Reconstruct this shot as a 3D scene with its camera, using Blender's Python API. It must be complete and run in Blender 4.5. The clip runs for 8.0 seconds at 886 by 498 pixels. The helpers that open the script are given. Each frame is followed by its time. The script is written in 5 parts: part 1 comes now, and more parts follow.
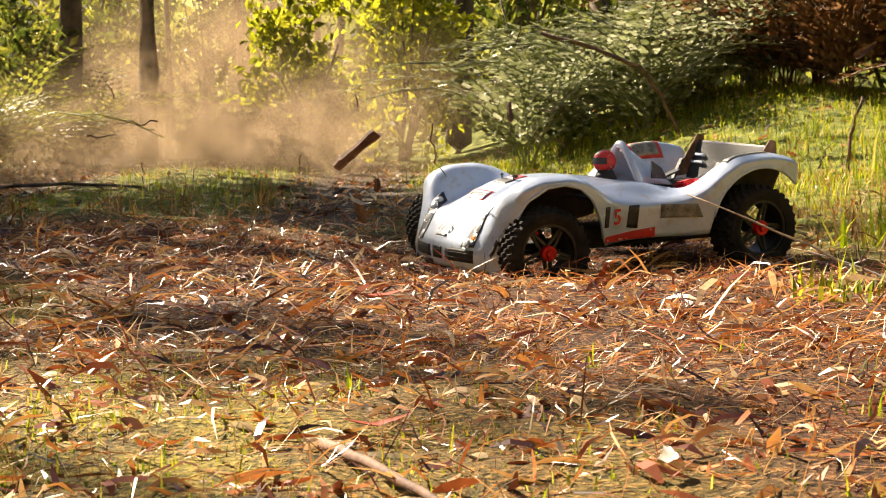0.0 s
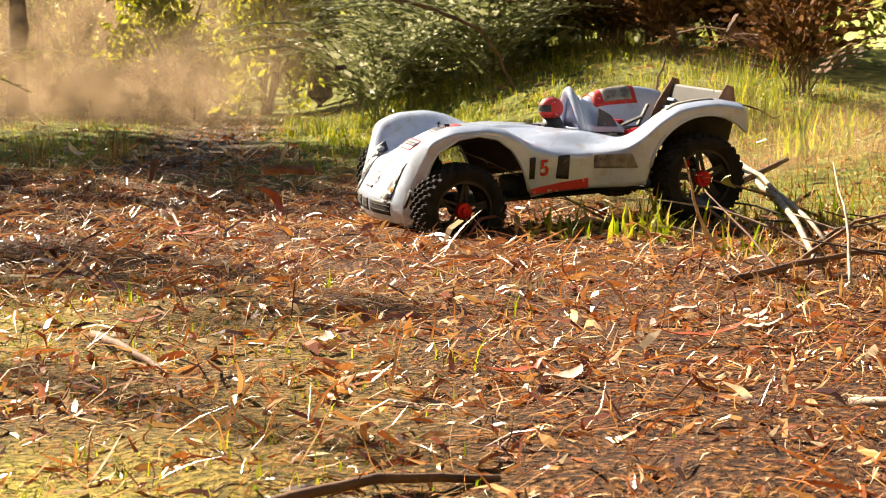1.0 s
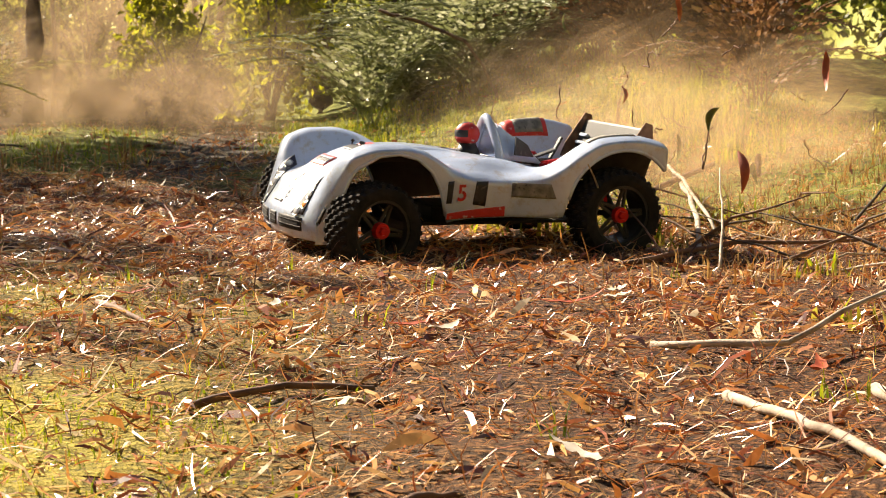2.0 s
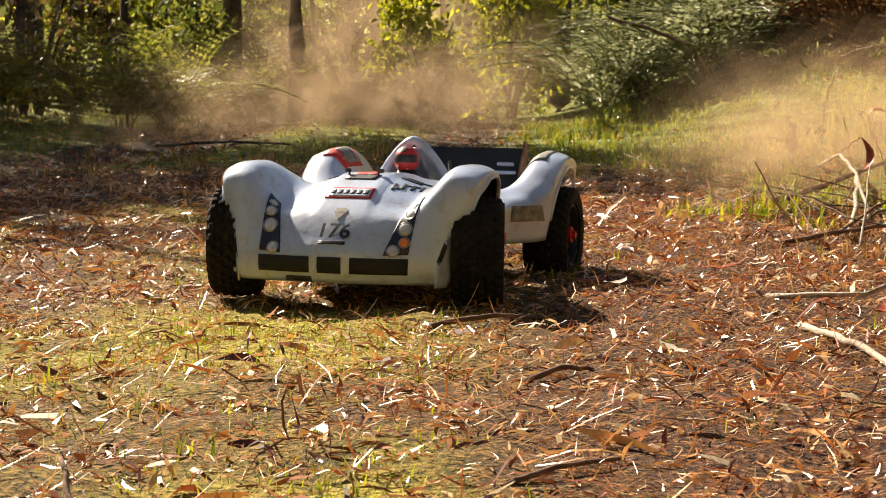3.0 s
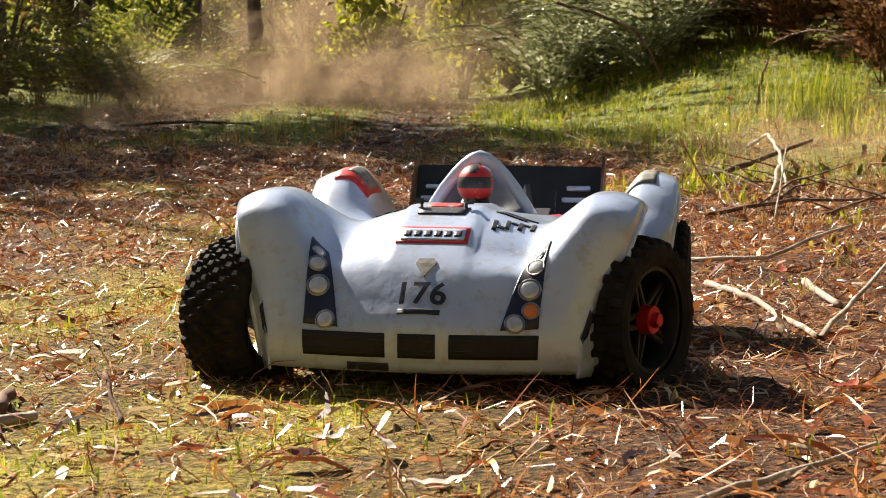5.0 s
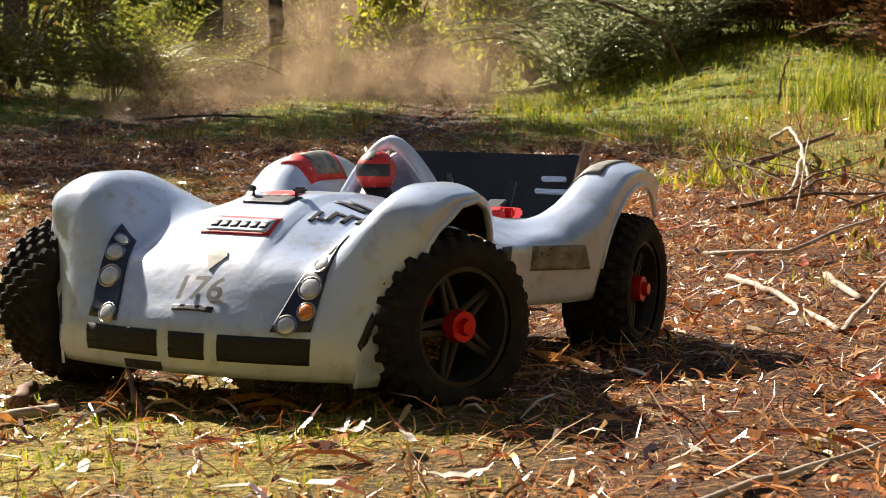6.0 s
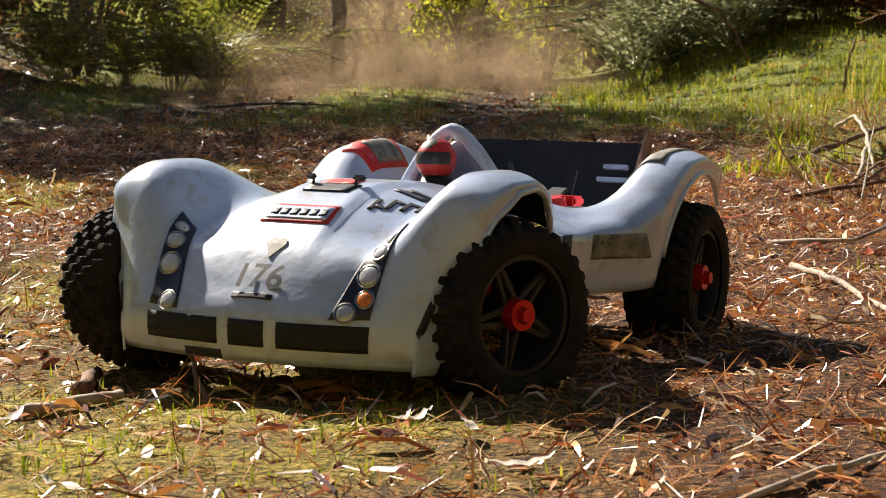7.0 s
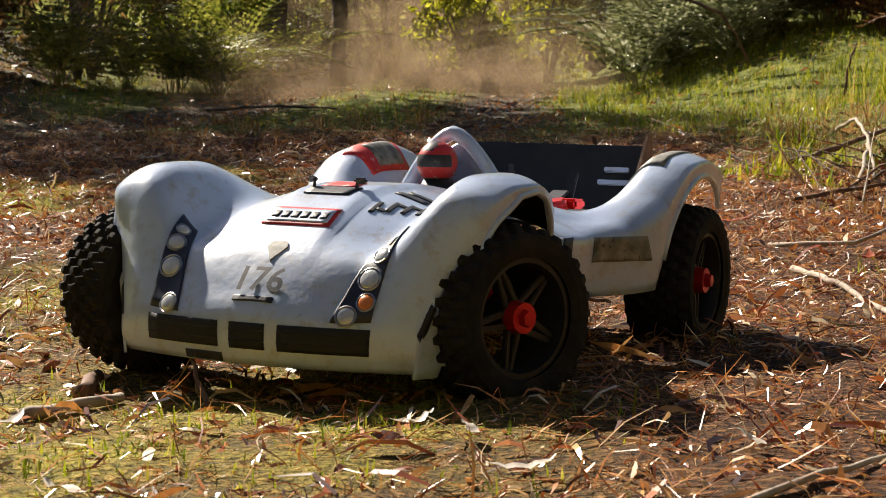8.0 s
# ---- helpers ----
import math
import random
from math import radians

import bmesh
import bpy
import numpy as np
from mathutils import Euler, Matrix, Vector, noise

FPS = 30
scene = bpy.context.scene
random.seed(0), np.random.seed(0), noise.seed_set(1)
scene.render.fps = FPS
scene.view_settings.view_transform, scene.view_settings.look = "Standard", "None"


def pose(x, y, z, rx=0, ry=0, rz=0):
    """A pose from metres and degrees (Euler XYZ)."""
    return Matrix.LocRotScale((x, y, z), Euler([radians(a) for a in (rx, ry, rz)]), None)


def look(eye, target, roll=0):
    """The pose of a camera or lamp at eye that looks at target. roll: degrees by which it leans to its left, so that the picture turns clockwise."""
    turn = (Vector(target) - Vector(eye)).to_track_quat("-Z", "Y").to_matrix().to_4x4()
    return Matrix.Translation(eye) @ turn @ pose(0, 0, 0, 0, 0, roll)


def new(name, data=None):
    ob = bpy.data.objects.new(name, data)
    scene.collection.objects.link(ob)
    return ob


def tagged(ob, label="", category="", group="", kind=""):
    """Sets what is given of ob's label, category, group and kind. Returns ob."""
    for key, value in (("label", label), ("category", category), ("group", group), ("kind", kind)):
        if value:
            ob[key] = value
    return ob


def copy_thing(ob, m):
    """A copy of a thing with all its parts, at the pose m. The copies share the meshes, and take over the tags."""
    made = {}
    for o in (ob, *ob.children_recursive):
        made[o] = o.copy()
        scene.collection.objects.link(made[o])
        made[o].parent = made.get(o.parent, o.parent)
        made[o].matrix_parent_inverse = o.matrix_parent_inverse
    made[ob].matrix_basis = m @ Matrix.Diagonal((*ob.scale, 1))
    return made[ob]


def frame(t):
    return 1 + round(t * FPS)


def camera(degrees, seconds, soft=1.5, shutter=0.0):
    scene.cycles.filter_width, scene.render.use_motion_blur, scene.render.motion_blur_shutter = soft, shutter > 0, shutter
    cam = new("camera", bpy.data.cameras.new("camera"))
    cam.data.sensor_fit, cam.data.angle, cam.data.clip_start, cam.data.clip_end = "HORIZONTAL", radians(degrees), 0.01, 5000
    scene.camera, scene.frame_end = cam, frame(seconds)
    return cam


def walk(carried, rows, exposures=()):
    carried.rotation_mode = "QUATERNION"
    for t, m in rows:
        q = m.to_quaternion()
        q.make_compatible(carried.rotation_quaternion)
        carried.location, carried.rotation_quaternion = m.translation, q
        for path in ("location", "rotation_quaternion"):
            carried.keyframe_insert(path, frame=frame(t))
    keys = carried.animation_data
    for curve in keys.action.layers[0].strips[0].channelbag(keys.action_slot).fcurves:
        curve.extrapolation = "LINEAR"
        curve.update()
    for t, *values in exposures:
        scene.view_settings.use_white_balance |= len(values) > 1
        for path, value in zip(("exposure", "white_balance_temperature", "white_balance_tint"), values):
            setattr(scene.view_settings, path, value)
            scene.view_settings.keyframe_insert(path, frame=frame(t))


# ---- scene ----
# ---- camera and its walk ----
cam = camera(27.53, 8.0, soft=0.9)
cam.data.dof.use_dof = True
cam.data.dof.focus_distance = 2.2
cam.data.dof.aperture_fstop = 32.0

# seconds, x, y, turn to the right, tilt down
PATH = [
    (0.0, -0.037, 2.405, 7.95, 0.70),
    (0.5, 0.0, 2.119, 10.25, 1.57),
    (1.0, 0.05, 1.817, 11.5, 2.27),
    (1.2, 0.058, 1.684, 11.7, 2.37),
    (2.5, 0.055, 0.886, 9.06, 2.07),
    (3.0, 0.026, 0.403, 3.25, 2.36),
    (3.5, 0.0, 0.0, 0.0, 2.52),
    (4.0, 0.0, 0.0, -0.24, 2.74),
    (4.5, 0.0, 0.0, 3.41, 2.90),
    (4.7, 0.0, 0.0, 4.61, 2.99),
    (5.8, 0.0, 0.0, 4.76, 3.10),
    (6.0, 0.0, 0.0, 4.04, 3.24),
    (6.5, 0.0, 0.0, 2.59, 3.47),
    (7.0, 0.0, 0.0, 2.07, 3.62),
    (7.5, 0.0, 0.0, 2.04, 3.60),
    (8.0, 0.0, 0.0, 2.04, 3.53),
]
EYE_HEIGHT = 0.24
walk(cam, [(t, pose(x, y, EYE_HEIGHT, 90 - tilt, 0, -turn)) for t, x, y, turn, tilt in PATH],
     [(0.0, 1.78, 7000, 12), (1.2, 1.68, 7000, 12), (3.0, 1.27, 6800, 12), (4.0, 1.06, 6600, 12), (4.5, 1.25, 6400, 12), (6.0, 1.3, 6200, 12), (7.0, 1.05, 6200, 12), (8.0, 0.93, 6200, 12)])

# ---- light ----
SUN_HEIGHT, SUN_SIDE = radians(39), radians(-33)  # side: from straight ahead, negative to the left
sun_dir = Vector((math.sin(SUN_SIDE) * math.cos(SUN_HEIGHT), math.cos(SUN_SIDE) * math.cos(SUN_HEIGHT), math.sin(SUN_HEIGHT)))
sun_data = bpy.data.lights.new("sun", "SUN")
sun_data.energy, sun_data.angle, sun_data.color = 5.0, radians(0.6), (1.0, 0.88, 0.7)
sun = new("sun", sun_data)
sun.matrix_world = look(sun_dir * 30, (0, 0, 0))
world = bpy.data.worlds.new("sky")
scene.world = world
world.use_nodes = True
sky = world.node_tree.nodes.new("ShaderNodeTexSky")
sky.sky_type, sky.sun_disc = "NISHITA", False
sky.sun_elevation, sky.sun_rotation = SUN_HEIGHT, SUN_SIDE
world.node_tree.links.new(sky.outputs[0], world.node_tree.nodes["Background"].inputs[0])
world.node_tree.nodes["Background"].inputs[1].default_value = 0.03

rng = np.random.default_rng(7)


# ---- materials ----
def material(name, rough=0.7, metal=0.0, spec=0.5):
    m = bpy.data.materials.new(name)
    m.use_nodes = True
    p = m.node_tree.nodes["Principled BSDF"]
    p.inputs["Roughness"].default_value, p.inputs["Metallic"].default_value = rough, metal
    p.inputs["Specular IOR Level"].default_value = spec
    return m, m.node_tree.nodes, m.node_tree.links, p


def ramp_node(nodes, stops, mode="LINEAR"):
    r = nodes.new("ShaderNodeValToRGB")
    r.color_ramp.interpolation = mode
    while len(r.color_ramp.elements) < len(stops):
        r.color_ramp.elements.new(0.5)
    for e, (at, c) in zip(r.color_ramp.elements, stops):
        e.position, e.color = at, (*c, 1)
    return r


def noise_node(nodes, links, scale, detail=4, coords="Object", rough=0.55):
    c = nodes.new("ShaderNodeTexCoord")
    n = nodes.new("ShaderNodeTexNoise")
    n.inputs["Scale"].default_value, n.inputs["Detail"].default_value, n.inputs["Roughness"].default_value = scale, detail, rough
    links.new(c.outputs[coords], n.inputs["Vector"])
    return n


def mix_node(nodes, links, a, b, fac, mode="MIX"):
    m = nodes.new("ShaderNodeMix")
    m.data_type, m.blend_type = "RGBA", mode
    for socket, v in ((m.inputs[0], fac), (m.inputs[6], a), (m.inputs[7], b)):
        if isinstance(v, (int, float)):
            socket.default_value = v
        elif isinstance(v, tuple):
            socket.default_value = (*v, 1)
        else:
            links.new(v, socket)
    return m.outputs[2]


def bump(nodes, links, height, p, strength, distance=0.01):
    b = nodes.new("ShaderNodeBump")
    b.inputs["Strength"].default_value, b.inputs["Distance"].default_value = strength, distance
    links.new(height, b.inputs["Height"])
    links.new(b.outputs[0], p.inputs["Normal"])


def surface(name, colors, rough=0.7, metal=0.0, scale=30, fine=220, relief=0.2, spec=0.5, wear=None):
    """Two scales of variation between the given colours, with a fine relief; wear: a colour in worn spots."""
    m, nodes, links, p = material(name, rough, metal, spec)
    big, small = noise_node(nodes, links, scale), noise_node(nodes, links, fine, 3)
    stops = [(0.3 + 0.4 * n / max(1, len(colors) - 1), c) for n, c in enumerate(colors)]
    col = ramp_node(nodes, stops)
    links.new(big.outputs[0], col.inputs[0])
    out = col.outputs[0]
    if wear:
        mask = ramp_node(nodes, [(0.6, (0, 0, 0)), (0.7, (1, 1, 1))])
        links.new(noise_node(nodes, links, scale * 2.3, 6).outputs[0], mask.inputs[0])
        out = mix_node(nodes, links, out, wear, mask.outputs[0])
    links.new(out, p.inputs["Base Color"])
    if relief:
        bump(nodes, links, small.outputs[0], p, relief, 0.002)
    return m


def islands(name, stops, rough=0.6, through_light=0.0, spec=0.4):
    """Each loose piece takes a colour of its own from the stops; through_light: how much light passes a leaf."""
    m, nodes, links, p = material(name, rough, 0.0, spec)
    g = nodes.new("ShaderNodeNewGeometry")
    col = ramp_node(nodes, stops)
    links.new(g.outputs["Random Per Island"], col.inputs[0])
    n = noise_node(nodes, links, 60, 3)
    dim = ramp_node(nodes, [(0.3, (0.62, 0.6, 0.56)), (0.62, (1, 1, 1))])
    links.new(n.outputs[0], dim.inputs[0])
    out = mix_node(nodes, links, col.outputs[0], dim.outputs[0], 1.0, "MULTIPLY")
    links.new(out, p.inputs["Base Color"])
    if through_light:
        tr = nodes.new("ShaderNodeBsdfTranslucent")
        links.new(out, tr.inputs[0])
        mx = nodes.new("ShaderNodeMixShader")
        mx.inputs[0].default_value = through_light
        links.new(p.outputs[0], mx.inputs[1])
        links.new(tr.outputs[0], mx.inputs[2])
        links.new(mx.outputs[0], nodes["Material Output"].inputs[0])
    return m


def dust_material(name, color, amount):
    """Dust that thins out from the middle of its puff, with uneven density."""
    m, nodes, links, p = material(name)
    nodes.remove(p)
    n = noise_node(nodes, links, 1.5, 5, "Object", 0.6)
    f = nodes.new("ShaderNodeMapRange")
    f.inputs[1].default_value, f.inputs[2].default_value, f.inputs[3].default_value, f.inputs[4].default_value = 0.34, 0.68, 0.0, amount
    links.new(n.outputs[0], f.inputs[0])
    far = nodes.new("ShaderNodeVectorMath")
    far.operation = "LENGTH"
    links.new(nodes["Texture Coordinate"].outputs["Object"], far.inputs[0])
    thin = nodes.new("ShaderNodeMapRange")
    thin.interpolation_type = "SMOOTHSTEP"
    thin.inputs[1].default_value, thin.inputs[2].default_value, thin.inputs[3].default_value, thin.inputs[4].default_value = 0.0, 1.1, 1.0, 0.0
    links.new(far.outputs["Value"], thin.inputs[0])
    both = nodes.new("ShaderNodeMath")
    both.operation = "MULTIPLY"
    links.new(f.outputs[0], both.inputs[0]), links.new(thin.outputs[0], both.inputs[1])
    d, tl, tp = nodes.new("ShaderNodeBsdfDiffuse"), nodes.new("ShaderNodeBsdfTranslucent"), nodes.new("ShaderNodeBsdfTransparent")
    d.inputs[0].default_value = tl.inputs[0].default_value = (*color, 1)
    a, b = nodes.new("ShaderNodeMixShader"), nodes.new("ShaderNodeMixShader")
    a.inputs[0].default_value = 0.6
    links.new(d.outputs[0], a.inputs[1]), links.new(tl.outputs[0], a.inputs[2])
    links.new(both.outputs[0], b.inputs[0])
    links.new(tp.outputs[0], b.inputs[1]), links.new(a.outputs[0], b.inputs[2])
    links.new(b.outputs[0], nodes["Material Output"].inputs[0])
    return m


def soil_material():
    m, nodes, links, p = material("forest_soil", 0.9, 0, 0.2)
    b, c = noise_node(nodes, links, 14, 6), noise_node(nodes, links, 120, 4)
    litter = ramp_node(nodes, [(0.34, (0.018, 0.009, 0.005)), (0.5, (0.07, 0.03, 0.013)), (0.62, (0.2, 0.085, 0.03)), (0.74, (0.42, 0.23, 0.09))])
    links.new(c.outputs[0], litter.inputs[0])
    moss = ramp_node(nodes, [(0.35, (0.12, 0.1, 0.012)), (0.55, (0.36, 0.3, 0.035)), (0.75, (0.5, 0.4, 0.09))])
    links.new(c.outputs[0], moss.inputs[0])
    zone = nodes.new("ShaderNodeAttribute")
    zone.attribute_name = "zone"
    parts = nodes.new("ShaderNodeSeparateColor")
    links.new(zone.outputs["Color"], parts.inputs[0])
    col = mix_node(nodes, links, litter.outputs[0], moss.outputs[0], parts.outputs[2])
    bare = ramp_node(nodes, [(0.35, (0.035, 0.026, 0.02)), (0.6, (0.11, 0.08, 0.058)), (0.75, (0.2, 0.15, 0.11))])
    links.new(b.outputs[0], bare.inputs[0])
    turf = ramp_node(nodes, [(0.35, (0.05, 0.066, 0.01)), (0.55, (0.18, 0.2, 0.025)), (0.7, (0.32, 0.28, 0.06))])
    links.new(b.outputs[0], turf.inputs[0])
    col = mix_node(nodes, links, col, bare.outputs[0], parts.outputs[0])
    col = mix_node(nodes, links, col, turf.outputs[0], parts.outputs[1])
    links.new(col, p.inputs["Base Color"])
    bump(nodes, links, c.outputs[0], p, 0.9, 0.012)
    return m


def paint_material():
    """Hand-painted white shell: uneven, scuffed, dirty in patches."""
    m, nodes, links, p = material("white_shell_paint", 0.34, 0, 0.9)
    p.inputs["Coat Weight"].default_value, p.inputs["Coat Roughness"].default_value = 1.0, 0.2
    a, b, c = noise_node(nodes, links, 9, 6), noise_node(nodes, links, 38, 8, rough=0.75), noise_node(nodes, links, 160, 3)
    # bluish base: the blue of the shaded nose is put into the white
    base = ramp_node(nodes, [(0.28, (0.38, 0.46, 0.63)), (0.42, (0.49, 0.58, 0.77)), (0.6, (0.55, 0.65, 0.85))])
    links.new(a.outputs[0], base.inputs[0])
    dirt = ramp_node(nodes, [(0.52, (0, 0, 0)), (0.68, (0.6, 0.6, 0.6))])
    links.new(b.outputs[0], dirt.inputs[0])
    col = mix_node(nodes, links, base.outputs[0], (0.33, 0.26, 0.18), dirt.outputs[0])
    links.new(col, p.inputs["Base Color"])
    rr = nodes.new("ShaderNodeMapRange")
    rr.inputs[3].default_value, rr.inputs[4].default_value = 0.16, 0.5
    links.new(b.outputs[0], rr.inputs[0])
    links.new(rr.outputs[0], p.inputs["Roughness"])
    bump(nodes, links, a.outputs[0], p, 0.35, 0.01)
    return m


SOIL = soil_material()
WHITE = paint_material()
TYRE = surface("dusty_rubber", [(0.012, 0.011, 0.01), (0.03, 0.026, 0.023)], 0.85, scale=40, relief=0.4, spec=0.2)
RIM = surface("black_plastic", [(0.012, 0.012, 0.013), (0.025, 0.024, 0.024)], 0.45, scale=30, relief=0.1)
RED = surface("red_anodised_metal", [(0.5, 0.012, 0.015), (0.65, 0.02, 0.02)], 0.35, 0.4, scale=60, relief=0.05)
RED_PAINT = surface("red_sticker", [(0.5, 0.02, 0.02), (0.62, 0.035, 0.03)], 0.5, scale=40, relief=0.05, wear=(0.6, 0.55, 0.5))
BLACK = surface("black_sticker", [(0.012, 0.012, 0.016), (0.03, 0.03, 0.035)], 0.5, scale=40, relief=0.05, wear=(0.12, 0.11, 0.1))
NAVY = surface("navy_lamp_panel", [(0.016, 0.017, 0.03), (0.03, 0.03, 0.05)], 0.4, scale=40, relief=0.05)
GREY = surface("worn_grey_sticker", [(0.1, 0.1, 0.09), (0.35, 0.33, 0.28)], 0.55, scale=60, relief=0.05, wear=(0.03, 0.03, 0.03))
GRILLE = surface("dark_mesh", [(0.008, 0.008, 0.009), (0.02, 0.018, 0.017)], 0.7, scale=300, relief=0.3)
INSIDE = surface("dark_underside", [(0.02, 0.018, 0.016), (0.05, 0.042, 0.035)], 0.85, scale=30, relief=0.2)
STEEL = surface("scuffed_steel", [(0.3, 0.3, 0.3), (0.45, 0.44, 0.42)], 0.35, 0.9, scale=80, relief=0.1)
LENS = surface("lamp_lens", [(0.55, 0.55, 0.55), (0.75, 0.75, 0.74)], 0.18, 0.3, scale=120, relief=0.1)
AMBER = surface("amber_lens", [(0.75, 0.2, 0.03), (0.8, 0.28, 0.06)], 0.25, scale=120, relief=0.1)
BARK = surface("gum_bark", [(0.035, 0.025, 0.018), (0.09, 0.066, 0.048), (0.16, 0.12, 0.09)], 0.9, scale=9, fine=60, relief=0.9)
WOOD = surface("weathered_wood", [(0.2, 0.14, 0.09), (0.42, 0.34, 0.26), (0.55, 0.47, 0.38)], 0.8, scale=25, fine=160, relief=0.6)
BROWN = surface("brown_bark_strip", [(0.06, 0.03, 0.02), (0.16, 0.08, 0.045), (0.24, 0.14, 0.09)], 0.8, scale=30, fine=160, relief=0.6)
PALE_LEAF = surface("bleached_leaf", [(0.5, 0.42, 0.32), (0.72, 0.65, 0.55)], 0.5, scale=60, relief=0.2)
RED_LEAF = surface("red_gum_leaf", [(0.32, 0.05, 0.02), (0.5, 0.12, 0.04)], 0.5, scale=60, relief=0.2)
GREEN_LEAF = surface("green_gum_leaf", [(0.08, 0.13, 0.03), (0.17, 0.22, 0.05)], 0.45, scale=60, relief=0.2)
# the cream end also paints in the bright glints on dry leaves
LITTER = islands("leaf_litter", [(0.0, (0.05, 0.02, 0.01)), (0.14, (0.17, 0.043, 0.017)), (0.3, (0.4, 0.1, 0.03)), (0.48, (0.63, 0.23, 0.06)),
                                 (0.66, (0.76, 0.35, 0.1)), (0.84, (0.84, 0.5, 0.19)), (1.0, (0.92, 0.8, 0.58))], 0.34, 0.2, 0.6)
GRASS = islands("lit_grass", [(0.0, (0.11, 0.17, 0.006)), (0.5, (0.36, 0.42, 0.012)), (0.8, (0.54, 0.5, 0.035)), (1.0, (0.62, 0.48, 0.14))], 0.5, 0.5)
DRY_GRASS = islands("dry_grass", [(0.0, (0.2, 0.08, 0.025)), (0.5, (0.46, 0.23, 0.06)), (1.0, (0.62, 0.44, 0.18))], 0.6, 0.35)
FOLIAGE = islands("bush_leaves", [(0.0, (0.04, 0.06, 0.01)), (0.4, (0.11, 0.14, 0.015)), (0.75, (0.24, 0.25, 0.03)), (1.0, (0.38, 0.35, 0.07))], 0.5, 0.62)
BRIGHT_FOLIAGE = islands("young_bush_leaves", [(0.0, (0.18, 0.2, 0.01)), (0.5, (0.38, 0.4, 0.015)), (1.0, (0.6, 0.56, 0.05))], 0.5, 0.78)
# dead-leaf browns, with the bushes' shade put into the dark end
DARK_FOLIAGE = islands("shaded_leaves", [(0.0, (0.03, 0.026, 0.01)), (0.5, (0.09, 0.07, 0.022)), (0.85, (0.2, 0.13, 0.04)), (1.0, (0.34, 0.19, 0.07))], 0.6, 0.5)
# pale end of the greens paints silver sun highlights on the leaflets
FERN = islands("sun_silvered_fern", [(0.0, (0.12, 0.14, 0.05)), (0.6, (0.32, 0.34, 0.16)), (1.0, (0.66, 0.66, 0.48))], 0.3, 0.45)
YELLOW_FERN = islands("yellow_fern", [(0.0, (0.12, 0.15, 0.02)), (0.6, (0.3, 0.31, 0.04)), (1.0, (0.45, 0.42, 0.1))], 0.5, 0.5)
DEAD_FERN = islands("dead_bracken", [(0.0, (0.08, 0.035, 0.015)), (0.6, (0.22, 0.1, 0.04)), (1.0, (0.36, 0.2, 0.09))], 0.7, 0.35)
DUST = dust_material("tan_dust", (0.78, 0.57, 0.37), 0.12)
KICKED_DUST = dust_material("kicked_dust", (0.78, 0.55, 0.34), 0.1)
THIN_DUST = dust_material("thin_dust", (0.76, 0.56, 0.36), 0.05)


# ---- mesh helpers ----
def raw(name, verts, faces, mat, smooth=False):
    me = bpy.data.meshes.new(name)
    me.from_pydata(np.asarray(verts, float).reshape(-1, 3).tolist(), [], [tuple(int(i) for i in f) for f in faces])
    me.materials.append(mat)
    if smooth:
        me.polygons.foreach_set("use_smooth", np.ones(len(me.polygons), bool))
    me.update()
    return me


def part(name, bm, mat, parent, label=""):
    """Links a bmesh, or a ready mesh, as one mesh object under a thing or a part."""
    if isinstance(bm, bmesh.types.BMesh):
        me = bpy.data.meshes.new(name)
        bm.to_mesh(me)
        bm.free()
        me.materials.append(mat)
    else:
        me = bm
    ob = new(name, me)
    ob.parent = parent
    if label:
        ob["label"] = label
    return ob


def box(bm, size, m, bevel=0.0):
    made = bmesh.ops.create_cube(bm, size=1.0, matrix=m @ Matrix.Diagonal((*size, 1)))["verts"]
    if bevel:
        edges = list({e for v in made for e in v.link_edges})
        bmesh.ops.bevel(bm, geom=edges, offset=bevel, segments=2, affect="EDGES")


def rod(bm, a, b, r0, r1=None, sides=8):
    a, b = Vector(a), Vector(b)
    m = Matrix.Translation((a + b) / 2) @ (b - a).to_track_quat("Z", "Y").to_matrix().to_4x4()
    bmesh.ops.create_cone(bm, cap_ends=True, segments=sides, radius1=r0, radius2=r0 if r1 is None else r1, depth=(b - a).length, matrix=m)


def tube(points, radii, sides=7):
    """A bent tapering tube through the points."""
    pts = [Vector(p) for p in points]
    verts, faces = [], []
    for i, p in enumerate(pts):
        d = (pts[min(i + 1, len(pts) - 1)] - pts[max(i - 1, 0)]).normalized()
        q = d.to_track_quat("Z", "Y")
        for k in range(sides):
            a = 2 * math.pi * k / sides
            verts.append(p + q @ Vector((math.cos(a), math.sin(a), 0)) * radii[i])
    for i in range(len(pts) - 1):
        for k in range(sides):
            faces.append((i * sides + k, i * sides + (k + 1) % sides, (i + 1) * sides + (k + 1) % sides, (i + 1) * sides + k))
    faces.append(tuple(range(sides - 1, -1, -1)))
    faces.append(tuple((len(pts) - 1) * sides + k for k in range(sides)))
    return verts, faces


def step01(a, b, v):
    u = np.clip((np.asarray(v, float) - a) / (b - a), 0, 1)
    return u * u * (3 - 2 * u)


# ---- ground ----
def rut_left(y):
    return np.interp(y, [6, 7.4, 8.7, 11.3, 14.9, 30], [-2.2, -1.5, -1.0, -0.67, -0.32, 0.9])


def rut_right(y):
    return np.interp(y, [7, 8.5, 11.2, 14.0, 30], [0.25, 0.48, 0.81, 0.88, 1.9])


